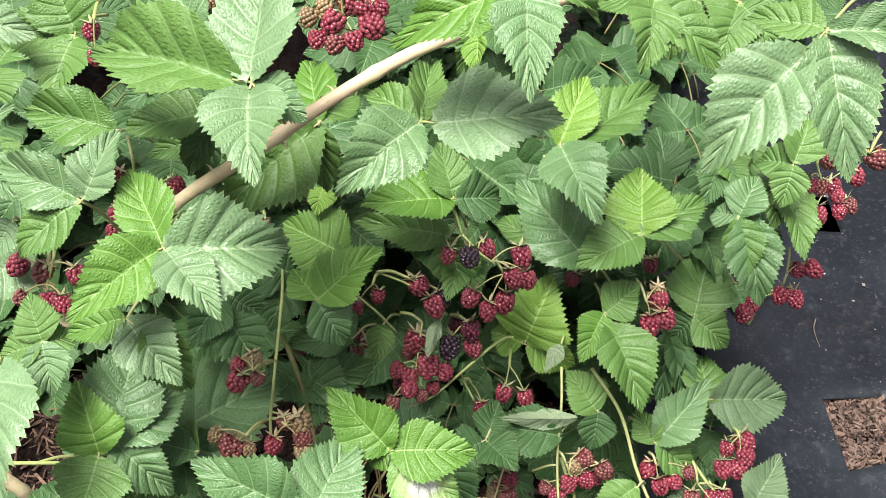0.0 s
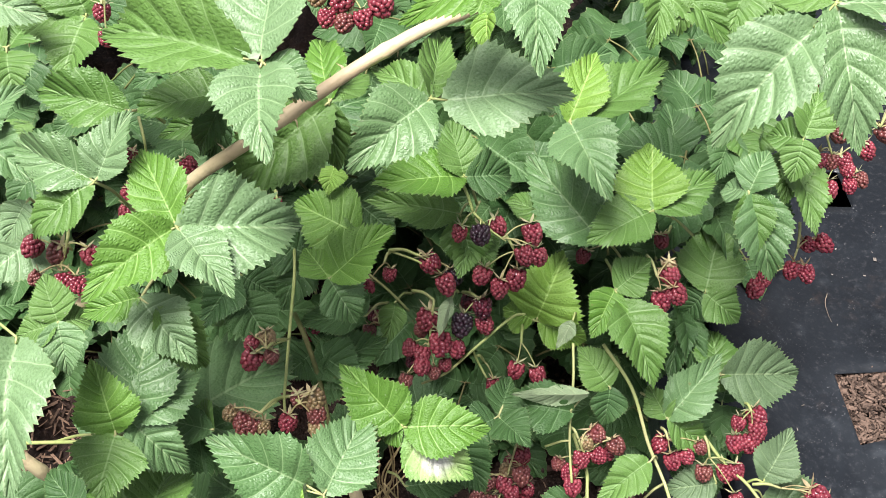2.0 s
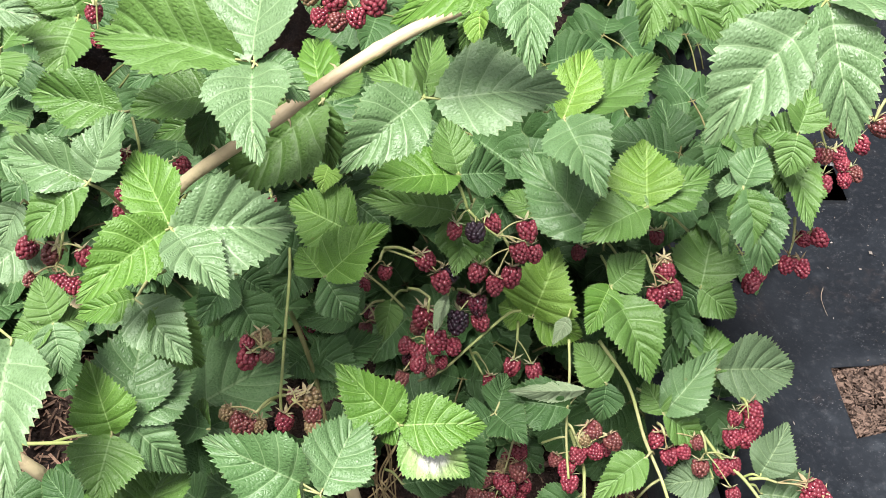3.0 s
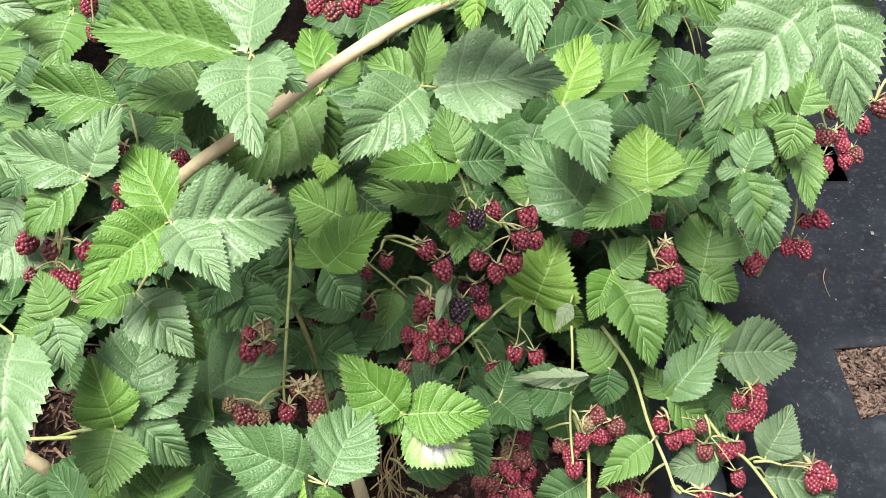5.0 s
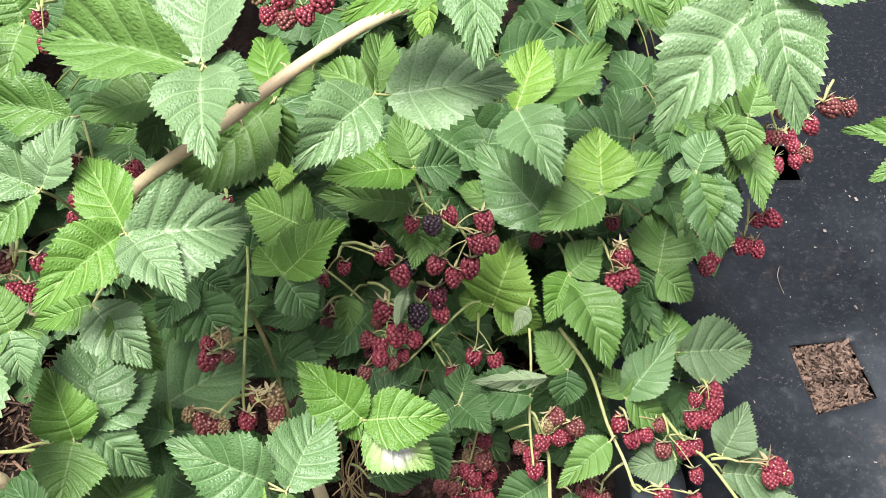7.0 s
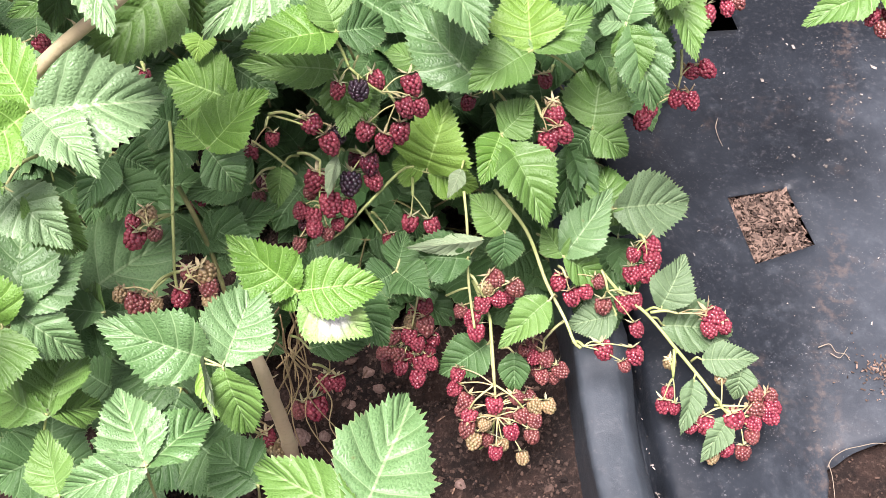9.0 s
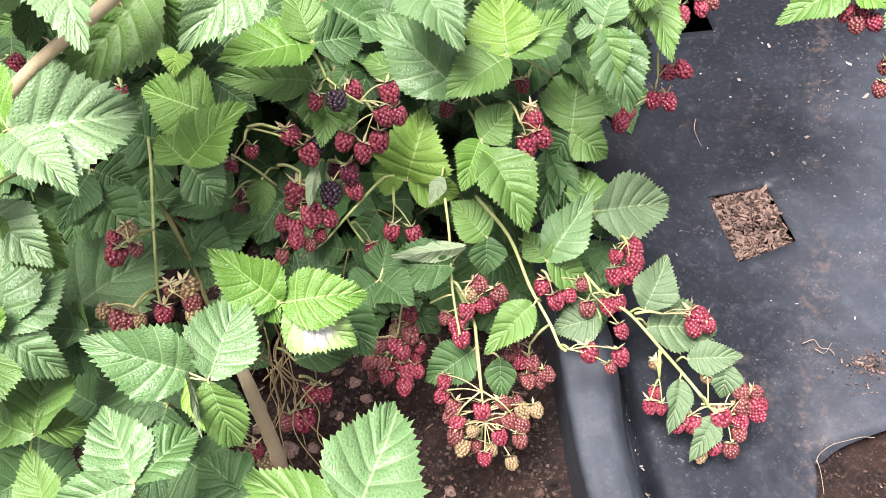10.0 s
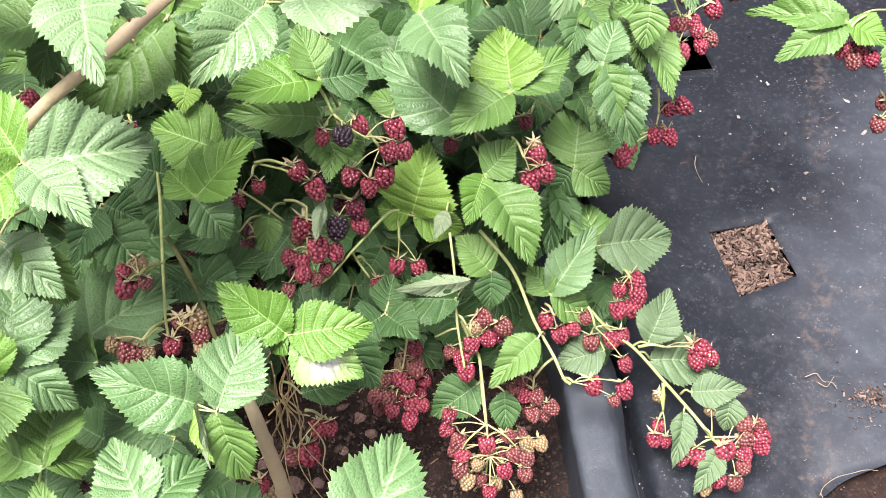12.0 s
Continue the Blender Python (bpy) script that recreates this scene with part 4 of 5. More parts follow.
leaf(middle, (0.132, 0.686, 0.281), (0.129, 0.739, 0.262),
     ((0.131, 0.685, 0.280), (0.111, 0.646, 0.263), 0.035, 0, 'fresh'),
     ((0.134, 0.687, 0.282), (0.166, 0.713, 0.293), 0.037, 0, 'mid'),
     ((0.138, 0.676, 0.275), (0.167, 0.616, 0.231), 0.053, 0, 'mid'))
leaf(middle, (0.209, 0.741, 0.195), (0.228, 0.780, 0.191),
     ((0.209, 0.738, 0.193), (0.196, 0.677, 0.157), 0.032, 0, 'deep'),
     ((0.210, 0.738, 0.193), (0.224, 0.679, 0.149), 0.030, 0, 'deep'))
leaf(middle, (0.243, 0.677, 0.176), (0.231, 0.711, 0.150),
     ((0.247, 0.678, 0.175), (0.326, 0.696, 0.158), 0.061, 0, 'dusty'),
     ((0.243, 0.681, 0.175), (0.239, 0.735, 0.174), 0.040, 0, 'mid'),
     ((0.243, 0.677, 0.174), (0.246, 0.675, 0.146), 0.035, 0, 'mid'))
leaf(middle, (0.191, 0.634, 0.163), (0.172, 0.674, 0.147),
     ((0.193, 0.636, 0.165), (0.240, 0.679, 0.205), 0.041, 0, 'waxy'),
     ((0.190, 0.635, 0.164), (0.174, 0.663, 0.175), 0.029, 0, 'mid'),
     ((0.193, 0.633, 0.162), (0.234, 0.623, 0.128), 0.033, 0, 'mid'))
leaf(middle, (0.135, 0.641, 0.198), (0.134, 0.643, 0.172),
     ((0.133, 0.642, 0.199), (0.104, 0.669, 0.220), 0.040, 0, 'mid'),
     ((0.135, 0.641, 0.196), (0.130, 0.620, 0.167), 0.034, 0, 'deep'))
leaf(middle, (0.110, 0.629, 0.200), (0.124, 0.655, 0.183),
     ((0.109, 0.618, 0.218), (0.043, 0.612, 0.221), 0.017, 10, 'under'),
     ((0.098, 0.616, 0.194), (0.026, 0.629, 0.188), 0.043, 0, 'deep'))
leaf(middle, (-0.063, 0.692, 0.245), (-0.050, 0.725, 0.221),
     ((-0.063, 0.691, 0.244), (-0.069, 0.656, 0.229), 0.024, 0, 'mid'))
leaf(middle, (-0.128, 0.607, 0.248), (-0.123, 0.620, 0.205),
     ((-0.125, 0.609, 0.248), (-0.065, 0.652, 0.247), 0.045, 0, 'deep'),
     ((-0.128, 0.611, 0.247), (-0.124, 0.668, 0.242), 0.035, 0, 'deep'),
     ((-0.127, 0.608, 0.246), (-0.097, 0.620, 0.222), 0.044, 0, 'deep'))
leaf(middle, (-0.011, 0.665, 0.287), (-0.006, 0.682, 0.275),
     ((-0.012, 0.664, 0.286), (-0.021, 0.635, 0.268), 0.012, 0, 'under'))
leaf(middle, (0.097, 0.674, 0.251), (0.102, 0.691, 0.239),
     ((0.096, 0.673, 0.250), (0.084, 0.654, 0.234), 0.015, 0, 'under'))
leaf(left, (-0.250, 0.474, 0.343), (-0.328, 0.518, 0.261),
     ((-0.251, 0.477, 0.345), (-0.269, 0.515, 0.381), 0.044, 0, 'fresh'),
     ((-0.251, 0.473, 0.342), (-0.258, 0.429, 0.324), 0.051, 0, 'mid'))
# first blade coloured lighter to offset the shade it lies in
leaf(left, (-0.228, 0.528, 0.283), (-0.253, 0.479, 0.333),
     ((-0.224, 0.531, 0.282), (-0.143, 0.614, 0.268), 0.077, 0, 'waxy'),
     ((-0.226, 0.528, 0.281), (-0.169, 0.519, 0.227), 0.051, 0, 'deep'))
leaf(left, (-0.244, 0.489, 0.343), (-0.256, 0.484, 0.325),
     ((-0.243, 0.493, 0.345), (-0.233, 0.560, 0.385), 0.056, 0, 'waxy'),
     ((-0.242, 0.491, 0.343), (-0.198, 0.543, 0.345), 0.044, 0, 'waxy'),
     ((-0.243, 0.489, 0.341), (-0.203, 0.473, 0.294), 0.038, 0, 'waxy'))
leaf(left, (-0.177, 0.597, 0.361), (-0.178, 0.651, 0.316),
     ((-0.176, 0.596, 0.360), (-0.151, 0.571, 0.330), 0.041, 0, 'deep'),
     ((-0.179, 0.597, 0.360), (-0.207, 0.586, 0.336), 0.029, 0, 'mid'))
leaf(left, (-0.278, 0.502, 0.437), (-0.324, 0.536, 0.345),
     ((-0.279, 0.503, 0.438), (-0.292, 0.527, 0.458), 0.029, 0, 'mid'),
     ((-0.280, 0.501, 0.436), (-0.310, 0.491, 0.431), 0.026, 0, 'mid'),
     ((-0.278, 0.501, 0.436), (-0.269, 0.473, 0.414), 0.029, 0, 'waxy'),
     ((-0.277, 0.503, 0.436), (-0.261, 0.517, 0.422), 0.023, 0, 'mid'))
leaf(left, (-0.298, 0.480, 0.447), (-0.350, 0.528, 0.411),
     ((-0.298, 0.476, 0.445), (-0.290, 0.382, 0.402), 0.062, 0, 'pale'))
leaf(left, (-0.044, 0.513, 0.311), (-0.039, 0.532, 0.233),
     ((-0.046, 0.514, 0.313), (-0.093, 0.546, 0.347), 0.046, 0, 'fresh'),
     ((-0.041, 0.513, 0.311), (0.023, 0.516, 0.314), 0.044, 0, 'fresh'),
     ((-0.046, 0.513, 0.309), (-0.062, 0.512, 0.293), 0.022, 0, 'fresh'))
tagged(leaf(left, (-0.044, 0.514, 0.306), (-0.039, 0.532, 0.233),
     ((-0.039, 0.512, 0.303), (0.010, 0.489, 0.273), 0.050, -6, 'bleached')), 'bright green leaf with a sun-bleached white patch')
leaf(left, (-0.099, 0.452, 0.309), (-0.103, 0.477, 0.228),
     ((-0.112, 0.458, 0.312), (-0.185, 0.475, 0.345), 0.052, 0, 'waxy'),
     ((-0.097, 0.456, 0.310), (-0.073, 0.520, 0.321), 0.051, 0, 'waxy'),
     ((-0.098, 0.450, 0.306), (-0.084, 0.424, 0.250), 0.040, 0, 'mid'),
     ((-0.112, 0.458, 0.311), (-0.103, 0.411, 0.307), 0.017, 60, 'lime'),
     ((-0.113, 0.455, 0.310), (-0.103, 0.406, 0.305), 0.006, 0, 'under'))
leaf(left, (-0.229, 0.434, 0.287), (-0.257, 0.435, 0.186),
     ((-0.229, 0.438, 0.286), (-0.228, 0.524, 0.255), 0.046, 0, 'mid'),
     ((-0.227, 0.436, 0.284), (-0.201, 0.463, 0.239), 0.030, 0, 'mid'),
     ((-0.232, 0.436, 0.285), (-0.301, 0.501, 0.234), 0.037, 0, 'mid'))
leaf(left, (-0.224, 0.385, 0.250), (-0.244, 0.405, 0.164),
     ((-0.224, 0.387, 0.251), (-0.236, 0.437, 0.265), 0.037, 0, 'mid'))
leaf(left, (-0.151, 0.380, 0.302), (-0.160, 0.391, 0.197),
     ((-0.152, 0.383, 0.302), (-0.175, 0.447, 0.301), 0.046, 0, 'waxy'),
     ((-0.148, 0.382, 0.301), (-0.106, 0.427, 0.285), 0.040, 0, 'waxy'),
     ((-0.154, 0.380, 0.300), (-0.219, 0.372, 0.277), 0.035, 0, 'waxy'))
leaf(left, (-0.005, 0.361, 0.235), (-0.014, 0.361, 0.184),
     ((-0.003, 0.367, 0.233), (0.041, 0.470, 0.216), 0.077, 0, 'waxy'),
     ((-0.009, 0.364, 0.233), (-0.090, 0.422, 0.208), 0.048, 0, 'mid'))
leaf(left, (-0.007, 0.561, 0.234), (-0.017, 0.597, 0.198),
     ((-0.005, 0.560, 0.233), (0.023, 0.523, 0.205), 0.044, 0, 'deep'))
leaf(left, (-0.045, 0.536, 0.188), (-0.062, 0.562, 0.169),
     ((-0.042, 0.537, 0.187), (0.012, 0.558, 0.166), 0.030, 0, 'deep'))
leaf(left, (-0.189, 0.507, 0.307), (-0.211, 0.525, 0.256),
     ((-0.192, 0.507, 0.306), (-0.244, 0.523, 0.298), 0.028, 0, 'deep'),
     ((-0.190, 0.508, 0.306), (-0.207, 0.542, 0.296), 0.022, 0, 'mid'))
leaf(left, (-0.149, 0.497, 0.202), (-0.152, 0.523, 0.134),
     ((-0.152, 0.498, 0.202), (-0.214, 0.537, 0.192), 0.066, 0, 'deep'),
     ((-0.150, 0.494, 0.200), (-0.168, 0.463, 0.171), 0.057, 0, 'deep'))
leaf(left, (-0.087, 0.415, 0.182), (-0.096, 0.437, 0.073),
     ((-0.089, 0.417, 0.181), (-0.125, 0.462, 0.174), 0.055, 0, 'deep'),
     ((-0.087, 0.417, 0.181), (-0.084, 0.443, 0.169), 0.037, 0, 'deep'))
leaf(shoot, (0.281, 0.592, 0.127), (0.267, 0.597, 0.117),
     ((0.282, 0.595, 0.129), (0.307, 0.631, 0.160), 0.040, 0, 'dusty'))
leaf(shoot, (0.286, 0.591, 0.101), (0.272, 0.592, 0.114),
     ((0.289, 0.591, 0.100), (0.361, 0.591, 0.083), 0.048, 0, 'dusty'))
leaf(shoot, (0.316, 0.552, 0.099), (0.309, 0.556, 0.089),
     ((0.319, 0.551, 0.100), (0.368, 0.543, 0.109), 0.031, 0, 'dusty'),
     ((0.354, 0.542, 0.096), (0.346, 0.522, 0.070), 0.030, 0, 'dusty'))
leaf(shoot, (0.308, 0.537, 0.088), (0.313, 0.547, 0.083),
     ((0.308, 0.535, 0.087), (0.290, 0.492, 0.064), 0.025, 0, 'dusty'))
leaf(shoot, (0.339, 0.505, 0.066), (0.340, 0.518, 0.063),
     ((0.338, 0.504, 0.065), (0.308, 0.473, 0.045), 0.025, 0, 'dusty'))
leaf(shoot, (0.243, 0.602, 0.107), (0.234, 0.618, 0.106),
     ((0.241, 0.602, 0.106), (0.195, 0.600, 0.095), 0.039, 0, 'dusty'))
leaf(low, (0.173, 0.591, 0.157), (0.182, 0.604, 0.142),
     ((0.170, 0.590, 0.156), (0.121, 0.558, 0.135), 0.034, 0, 'mid'))
leaf(low, (0.118, 0.584, 0.098), (0.124, 0.590, 0.090),
     ((0.116, 0.584, 0.096), (0.070, 0.567, 0.071), 0.042, 0, 'deep'))
leaf(low, (0.142, 0.575, 0.093), (0.131, 0.585, 0.086),
     ((0.142, 0.574, 0.092), (0.141, 0.546, 0.063), 0.028, 0, 'deep'))
leaf(far, (0.501, 0.817, 0.310), (0.553, 0.844, 0.297),
     ((0.498, 0.816, 0.309), (0.427, 0.798, 0.289), 0.040, 0, 'mid'),
     ((0.503, 0.816, 0.309), (0.536, 0.793, 0.295), 0.038, 0, 'fresh'),
     ((0.497, 0.819, 0.310), (0.415, 0.866, 0.293), 0.038, 0, 'mid'))
leaf(far, (0.549, 0.784, 0.314), (0.607, 0.834, 0.293),
     ((0.548, 0.782, 0.313), (0.533, 0.753, 0.275), 0.043, 0, 'mid'))
# outer leaves at the edges of the bush
leaf(tall, (-0.347, 0.652, 0.598), (-0.388, 0.685, 0.547),
     ((-0.343, 0.651, 0.597), (-0.286, 0.636, 0.590), 0.041, 0, 'pale'),
     ((-0.346, 0.650, 0.595), (-0.338, 0.621, 0.564), 0.032, 0, 'pale'))
leaf(tall, (-0.337, 0.585, 0.534), (-0.375, 0.619, 0.457),
     ((-0.334, 0.587, 0.536), (-0.299, 0.608, 0.555), 0.029, 0, 'waxy'),
     ((-0.334, 0.583, 0.533), (-0.289, 0.558, 0.512), 0.035, 0, 'waxy'))
leaf(tall, (-0.307, 0.575, 0.482), (-0.306, 0.595, 0.432),
     ((-0.309, 0.572, 0.480), (-0.323, 0.551, 0.461), 0.025, 0, 'pale'))
leaf(left, (-0.319, 0.607, 0.416), (-0.309, 0.617, 0.384),
     ((-0.322, 0.603, 0.416), (-0.359, 0.560, 0.406), 0.050, 0, 'pale'))
leaf(tall, (-0.176, 0.637, 0.512), (-0.170, 0.643, 0.475),
     ((-0.180, 0.637, 0.510), (-0.227, 0.628, 0.497), 0.025, 0, 'mid'),
     ((-0.178, 0.636, 0.509), (-0.191, 0.625, 0.476), 0.024, 0, 'deep'))
leaf(left, (-0.178, 0.608, 0.373), (-0.162, 0.610, 0.333),
     ((-0.180, 0.604, 0.372), (-0.205, 0.567, 0.355), 0.034, 0, 'deep'),
     ((-0.175, 0.608, 0.371), (-0.151, 0.605, 0.351), 0.037, 0, 'deep'))
# leaves of the second layer; the 'deep' ones have shade put into their colour
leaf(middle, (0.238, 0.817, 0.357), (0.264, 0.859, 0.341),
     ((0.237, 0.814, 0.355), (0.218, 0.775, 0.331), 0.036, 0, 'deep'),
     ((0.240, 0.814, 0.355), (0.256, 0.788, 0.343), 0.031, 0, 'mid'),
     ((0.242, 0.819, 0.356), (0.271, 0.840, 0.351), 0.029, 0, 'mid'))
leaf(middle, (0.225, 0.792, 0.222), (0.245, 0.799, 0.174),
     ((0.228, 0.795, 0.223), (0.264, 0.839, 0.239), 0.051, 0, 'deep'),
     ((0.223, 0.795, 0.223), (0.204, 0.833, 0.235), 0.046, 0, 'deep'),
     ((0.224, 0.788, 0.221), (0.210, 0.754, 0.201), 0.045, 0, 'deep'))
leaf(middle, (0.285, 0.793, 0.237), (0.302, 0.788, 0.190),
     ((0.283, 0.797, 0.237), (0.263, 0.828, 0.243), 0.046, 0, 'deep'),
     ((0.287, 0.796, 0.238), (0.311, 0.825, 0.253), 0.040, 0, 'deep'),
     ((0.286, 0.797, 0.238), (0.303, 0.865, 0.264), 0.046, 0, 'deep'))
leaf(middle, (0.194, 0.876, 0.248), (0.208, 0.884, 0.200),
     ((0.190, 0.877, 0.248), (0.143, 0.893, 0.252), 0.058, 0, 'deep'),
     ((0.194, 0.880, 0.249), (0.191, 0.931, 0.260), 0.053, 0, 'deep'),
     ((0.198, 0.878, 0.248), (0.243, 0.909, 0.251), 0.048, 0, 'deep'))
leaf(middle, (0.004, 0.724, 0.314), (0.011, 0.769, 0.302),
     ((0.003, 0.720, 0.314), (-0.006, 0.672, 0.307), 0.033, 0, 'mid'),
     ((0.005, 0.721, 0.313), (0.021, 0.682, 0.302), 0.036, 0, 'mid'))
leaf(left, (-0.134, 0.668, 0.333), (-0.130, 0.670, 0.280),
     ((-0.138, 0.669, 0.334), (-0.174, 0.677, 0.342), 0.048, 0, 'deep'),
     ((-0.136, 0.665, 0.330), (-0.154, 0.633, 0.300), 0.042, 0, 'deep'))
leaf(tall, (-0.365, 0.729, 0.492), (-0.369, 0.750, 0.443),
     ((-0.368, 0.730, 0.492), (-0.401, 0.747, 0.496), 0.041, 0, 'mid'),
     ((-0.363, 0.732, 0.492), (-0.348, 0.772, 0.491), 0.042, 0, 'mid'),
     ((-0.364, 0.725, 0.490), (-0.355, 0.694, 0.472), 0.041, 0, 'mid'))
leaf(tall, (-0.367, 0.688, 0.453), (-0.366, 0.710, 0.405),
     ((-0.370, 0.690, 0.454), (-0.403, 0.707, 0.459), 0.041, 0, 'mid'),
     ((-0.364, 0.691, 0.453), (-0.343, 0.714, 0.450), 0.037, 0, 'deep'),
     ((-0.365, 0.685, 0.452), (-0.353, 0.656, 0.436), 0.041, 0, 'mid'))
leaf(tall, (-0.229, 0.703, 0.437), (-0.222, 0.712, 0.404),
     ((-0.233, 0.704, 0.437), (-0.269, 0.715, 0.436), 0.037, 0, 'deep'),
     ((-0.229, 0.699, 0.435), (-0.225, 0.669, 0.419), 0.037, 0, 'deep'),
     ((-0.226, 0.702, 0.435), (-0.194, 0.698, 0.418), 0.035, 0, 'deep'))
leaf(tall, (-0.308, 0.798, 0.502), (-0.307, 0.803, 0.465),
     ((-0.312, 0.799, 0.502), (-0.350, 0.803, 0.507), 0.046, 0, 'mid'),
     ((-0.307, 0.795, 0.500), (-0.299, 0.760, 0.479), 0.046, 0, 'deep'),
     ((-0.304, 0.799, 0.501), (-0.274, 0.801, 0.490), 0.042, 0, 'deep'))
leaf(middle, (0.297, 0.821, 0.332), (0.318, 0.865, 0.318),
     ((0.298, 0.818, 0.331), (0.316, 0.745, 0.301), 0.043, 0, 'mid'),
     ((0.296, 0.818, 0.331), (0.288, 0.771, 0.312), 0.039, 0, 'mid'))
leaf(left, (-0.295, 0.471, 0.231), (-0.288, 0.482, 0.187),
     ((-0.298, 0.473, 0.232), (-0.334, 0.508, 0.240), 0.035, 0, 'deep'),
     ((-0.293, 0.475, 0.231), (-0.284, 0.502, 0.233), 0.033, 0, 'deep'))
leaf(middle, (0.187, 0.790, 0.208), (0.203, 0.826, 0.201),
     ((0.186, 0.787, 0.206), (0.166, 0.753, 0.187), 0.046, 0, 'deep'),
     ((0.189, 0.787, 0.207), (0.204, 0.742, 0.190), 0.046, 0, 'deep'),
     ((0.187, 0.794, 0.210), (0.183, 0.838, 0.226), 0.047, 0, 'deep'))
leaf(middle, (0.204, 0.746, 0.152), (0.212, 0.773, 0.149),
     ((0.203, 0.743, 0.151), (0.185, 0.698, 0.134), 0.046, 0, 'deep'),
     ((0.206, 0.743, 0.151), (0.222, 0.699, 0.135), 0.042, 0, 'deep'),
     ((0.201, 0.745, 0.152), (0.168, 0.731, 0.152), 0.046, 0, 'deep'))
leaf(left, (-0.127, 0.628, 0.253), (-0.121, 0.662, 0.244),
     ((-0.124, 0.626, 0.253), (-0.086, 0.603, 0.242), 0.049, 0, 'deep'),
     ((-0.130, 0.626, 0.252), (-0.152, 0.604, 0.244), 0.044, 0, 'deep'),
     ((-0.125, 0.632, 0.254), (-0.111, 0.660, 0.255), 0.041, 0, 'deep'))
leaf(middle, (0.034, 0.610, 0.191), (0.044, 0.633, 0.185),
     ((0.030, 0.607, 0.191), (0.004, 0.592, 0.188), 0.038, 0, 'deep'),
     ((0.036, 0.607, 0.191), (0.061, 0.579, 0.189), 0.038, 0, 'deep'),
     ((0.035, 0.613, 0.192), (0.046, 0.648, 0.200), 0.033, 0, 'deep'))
leaf(left, (-0.268, 0.475, 0.144), (-0.269, 0.485, 0.090),
     ((-0.272, 0.474, 0.143), (-0.322, 0.461, 0.130), 0.061, 0, 'deep'),
     ((-0.265, 0.473, 0.143), (-0.227, 0.452, 0.131), 0.052, 0, 'deep'),
     ((-0.268, 0.479, 0.144), (-0.268, 0.533, 0.148), 0.058, 0, 'deep'))
leaf(left, (-0.148, 0.475, 0.154), (-0.148, 0.486, 0.100),
     ((-0.145, 0.473, 0.153), (-0.098, 0.435, 0.141), 0.064, 0, 'deep'),
     ((-0.151, 0.478, 0.153), (-0.185, 0.525, 0.149), 0.058, 0, 'deep'),
     ((-0.152, 0.473, 0.153), (-0.197, 0.441, 0.137), 0.056, 0, 'deep'))
leaf(left, (-0.212, 0.522, 0.157), (-0.213, 0.525, 0.110),
     ((-0.215, 0.525, 0.158), (-0.252, 0.551, 0.162), 0.054, 0, 'deep'),
     ((-0.209, 0.525, 0.158), (-0.175, 0.557, 0.160), 0.054, 0, 'deep'),
     ((-0.212, 0.518, 0.157), (-0.211, 0.477, 0.150), 0.052, 0, 'deep'))
# two dark leaves added to cover the edging where it lies in shade
leaf(middle, (0.261, 0.698, 0.100), (0.262, 0.732, 0.088),
     ((0.259, 0.695, 0.099), (0.239, 0.648, 0.075), 0.043, 0, 'deep'),
     ((0.262, 0.694, 0.099), (0.276, 0.647, 0.076), 0.043, 0, 'deep'),
     ((0.262, 0.702, 0.101), (0.278, 0.752, 0.104), 0.045, 0, 'deep'))
leaf(middle, (0.237, 0.660, 0.083), (0.238, 0.691, 0.069),
     ((0.235, 0.657, 0.082), (0.210, 0.630, 0.071), 0.041, 0, 'deep'),
     ((0.238, 0.656, 0.082), (0.247, 0.607, 0.070), 0.043, 0, 'deep'),
     ((0.241, 0.662, 0.083), (0.272, 0.676, 0.085), 0.042, 0, 'deep'))
leaf(tall, (0.221, 0.824, 0.516), (0.246, 0.849, 0.470),
     ((0.219, 0.821, 0.514), (0.202, 0.780, 0.488), 0.043, 0, 'mid'),
     ((0.223, 0.821, 0.514), (0.250, 0.791, 0.497), 0.040, 0, 'mid'),
     ((0.217, 0.826, 0.516), (0.190, 0.844, 0.521), 0.038, 0, 'mid'))
leaf(tall, (0.279, 0.915, 0.421), (0.298, 0.931, 0.381),
     ((0.276, 0.912, 0.420), (0.243, 0.882, 0.405), 0.057, 0, 'deep'),
     ((0.281, 0.912, 0.420), (0.304, 0.879, 0.401), 0.052, 0, 'deep'),
     ((0.278, 0.918, 0.423), (0.268, 0.967, 0.444), 0.058, 0, 'deep'))
leaf(tall, (0.305, 0.923, 0.457), (0.324, 0.935, 0.412),
     ((0.302, 0.925, 0.458), (0.274, 0.937, 0.470), 0.052, 0, 'deep'),
     ((0.306, 0.920, 0.455), (0.317, 0.874, 0.437), 0.051, 0, 'deep'),
     ((0.309, 0.924, 0.457), (0.346, 0.929, 0.461), 0.047, 0, 'deep'))

# fruit
fruit_cluster(middle, (-0.008, 0.718, 0.377), (0.004, 0.696, 0.362),
     ((-0.007, 0.690, 0.341), 0.0151, 'red'), ((0.011, 0.677, 0.352), 0.0177, 'black'), ((0.026, 0.694, 0.347), 0.0161, 'red'), ((0.055, 0.689, 0.345), 0.0180, 'red'), ((0.049, 0.674, 0.333), 0.0180, 'red'), ((0.061, 0.673, 0.333), 0.0161, 'red'))
fruit_cluster(middle, (0.020, 0.706, 0.345), (0.041, 0.683, 0.330),
     ((0.043, 0.671, 0.306), 0.0183, 'red'), ((0.013, 0.673, 0.305), 0.0183, 'red'), ((0.029, 0.665, 0.300), 0.0174, 'red'))
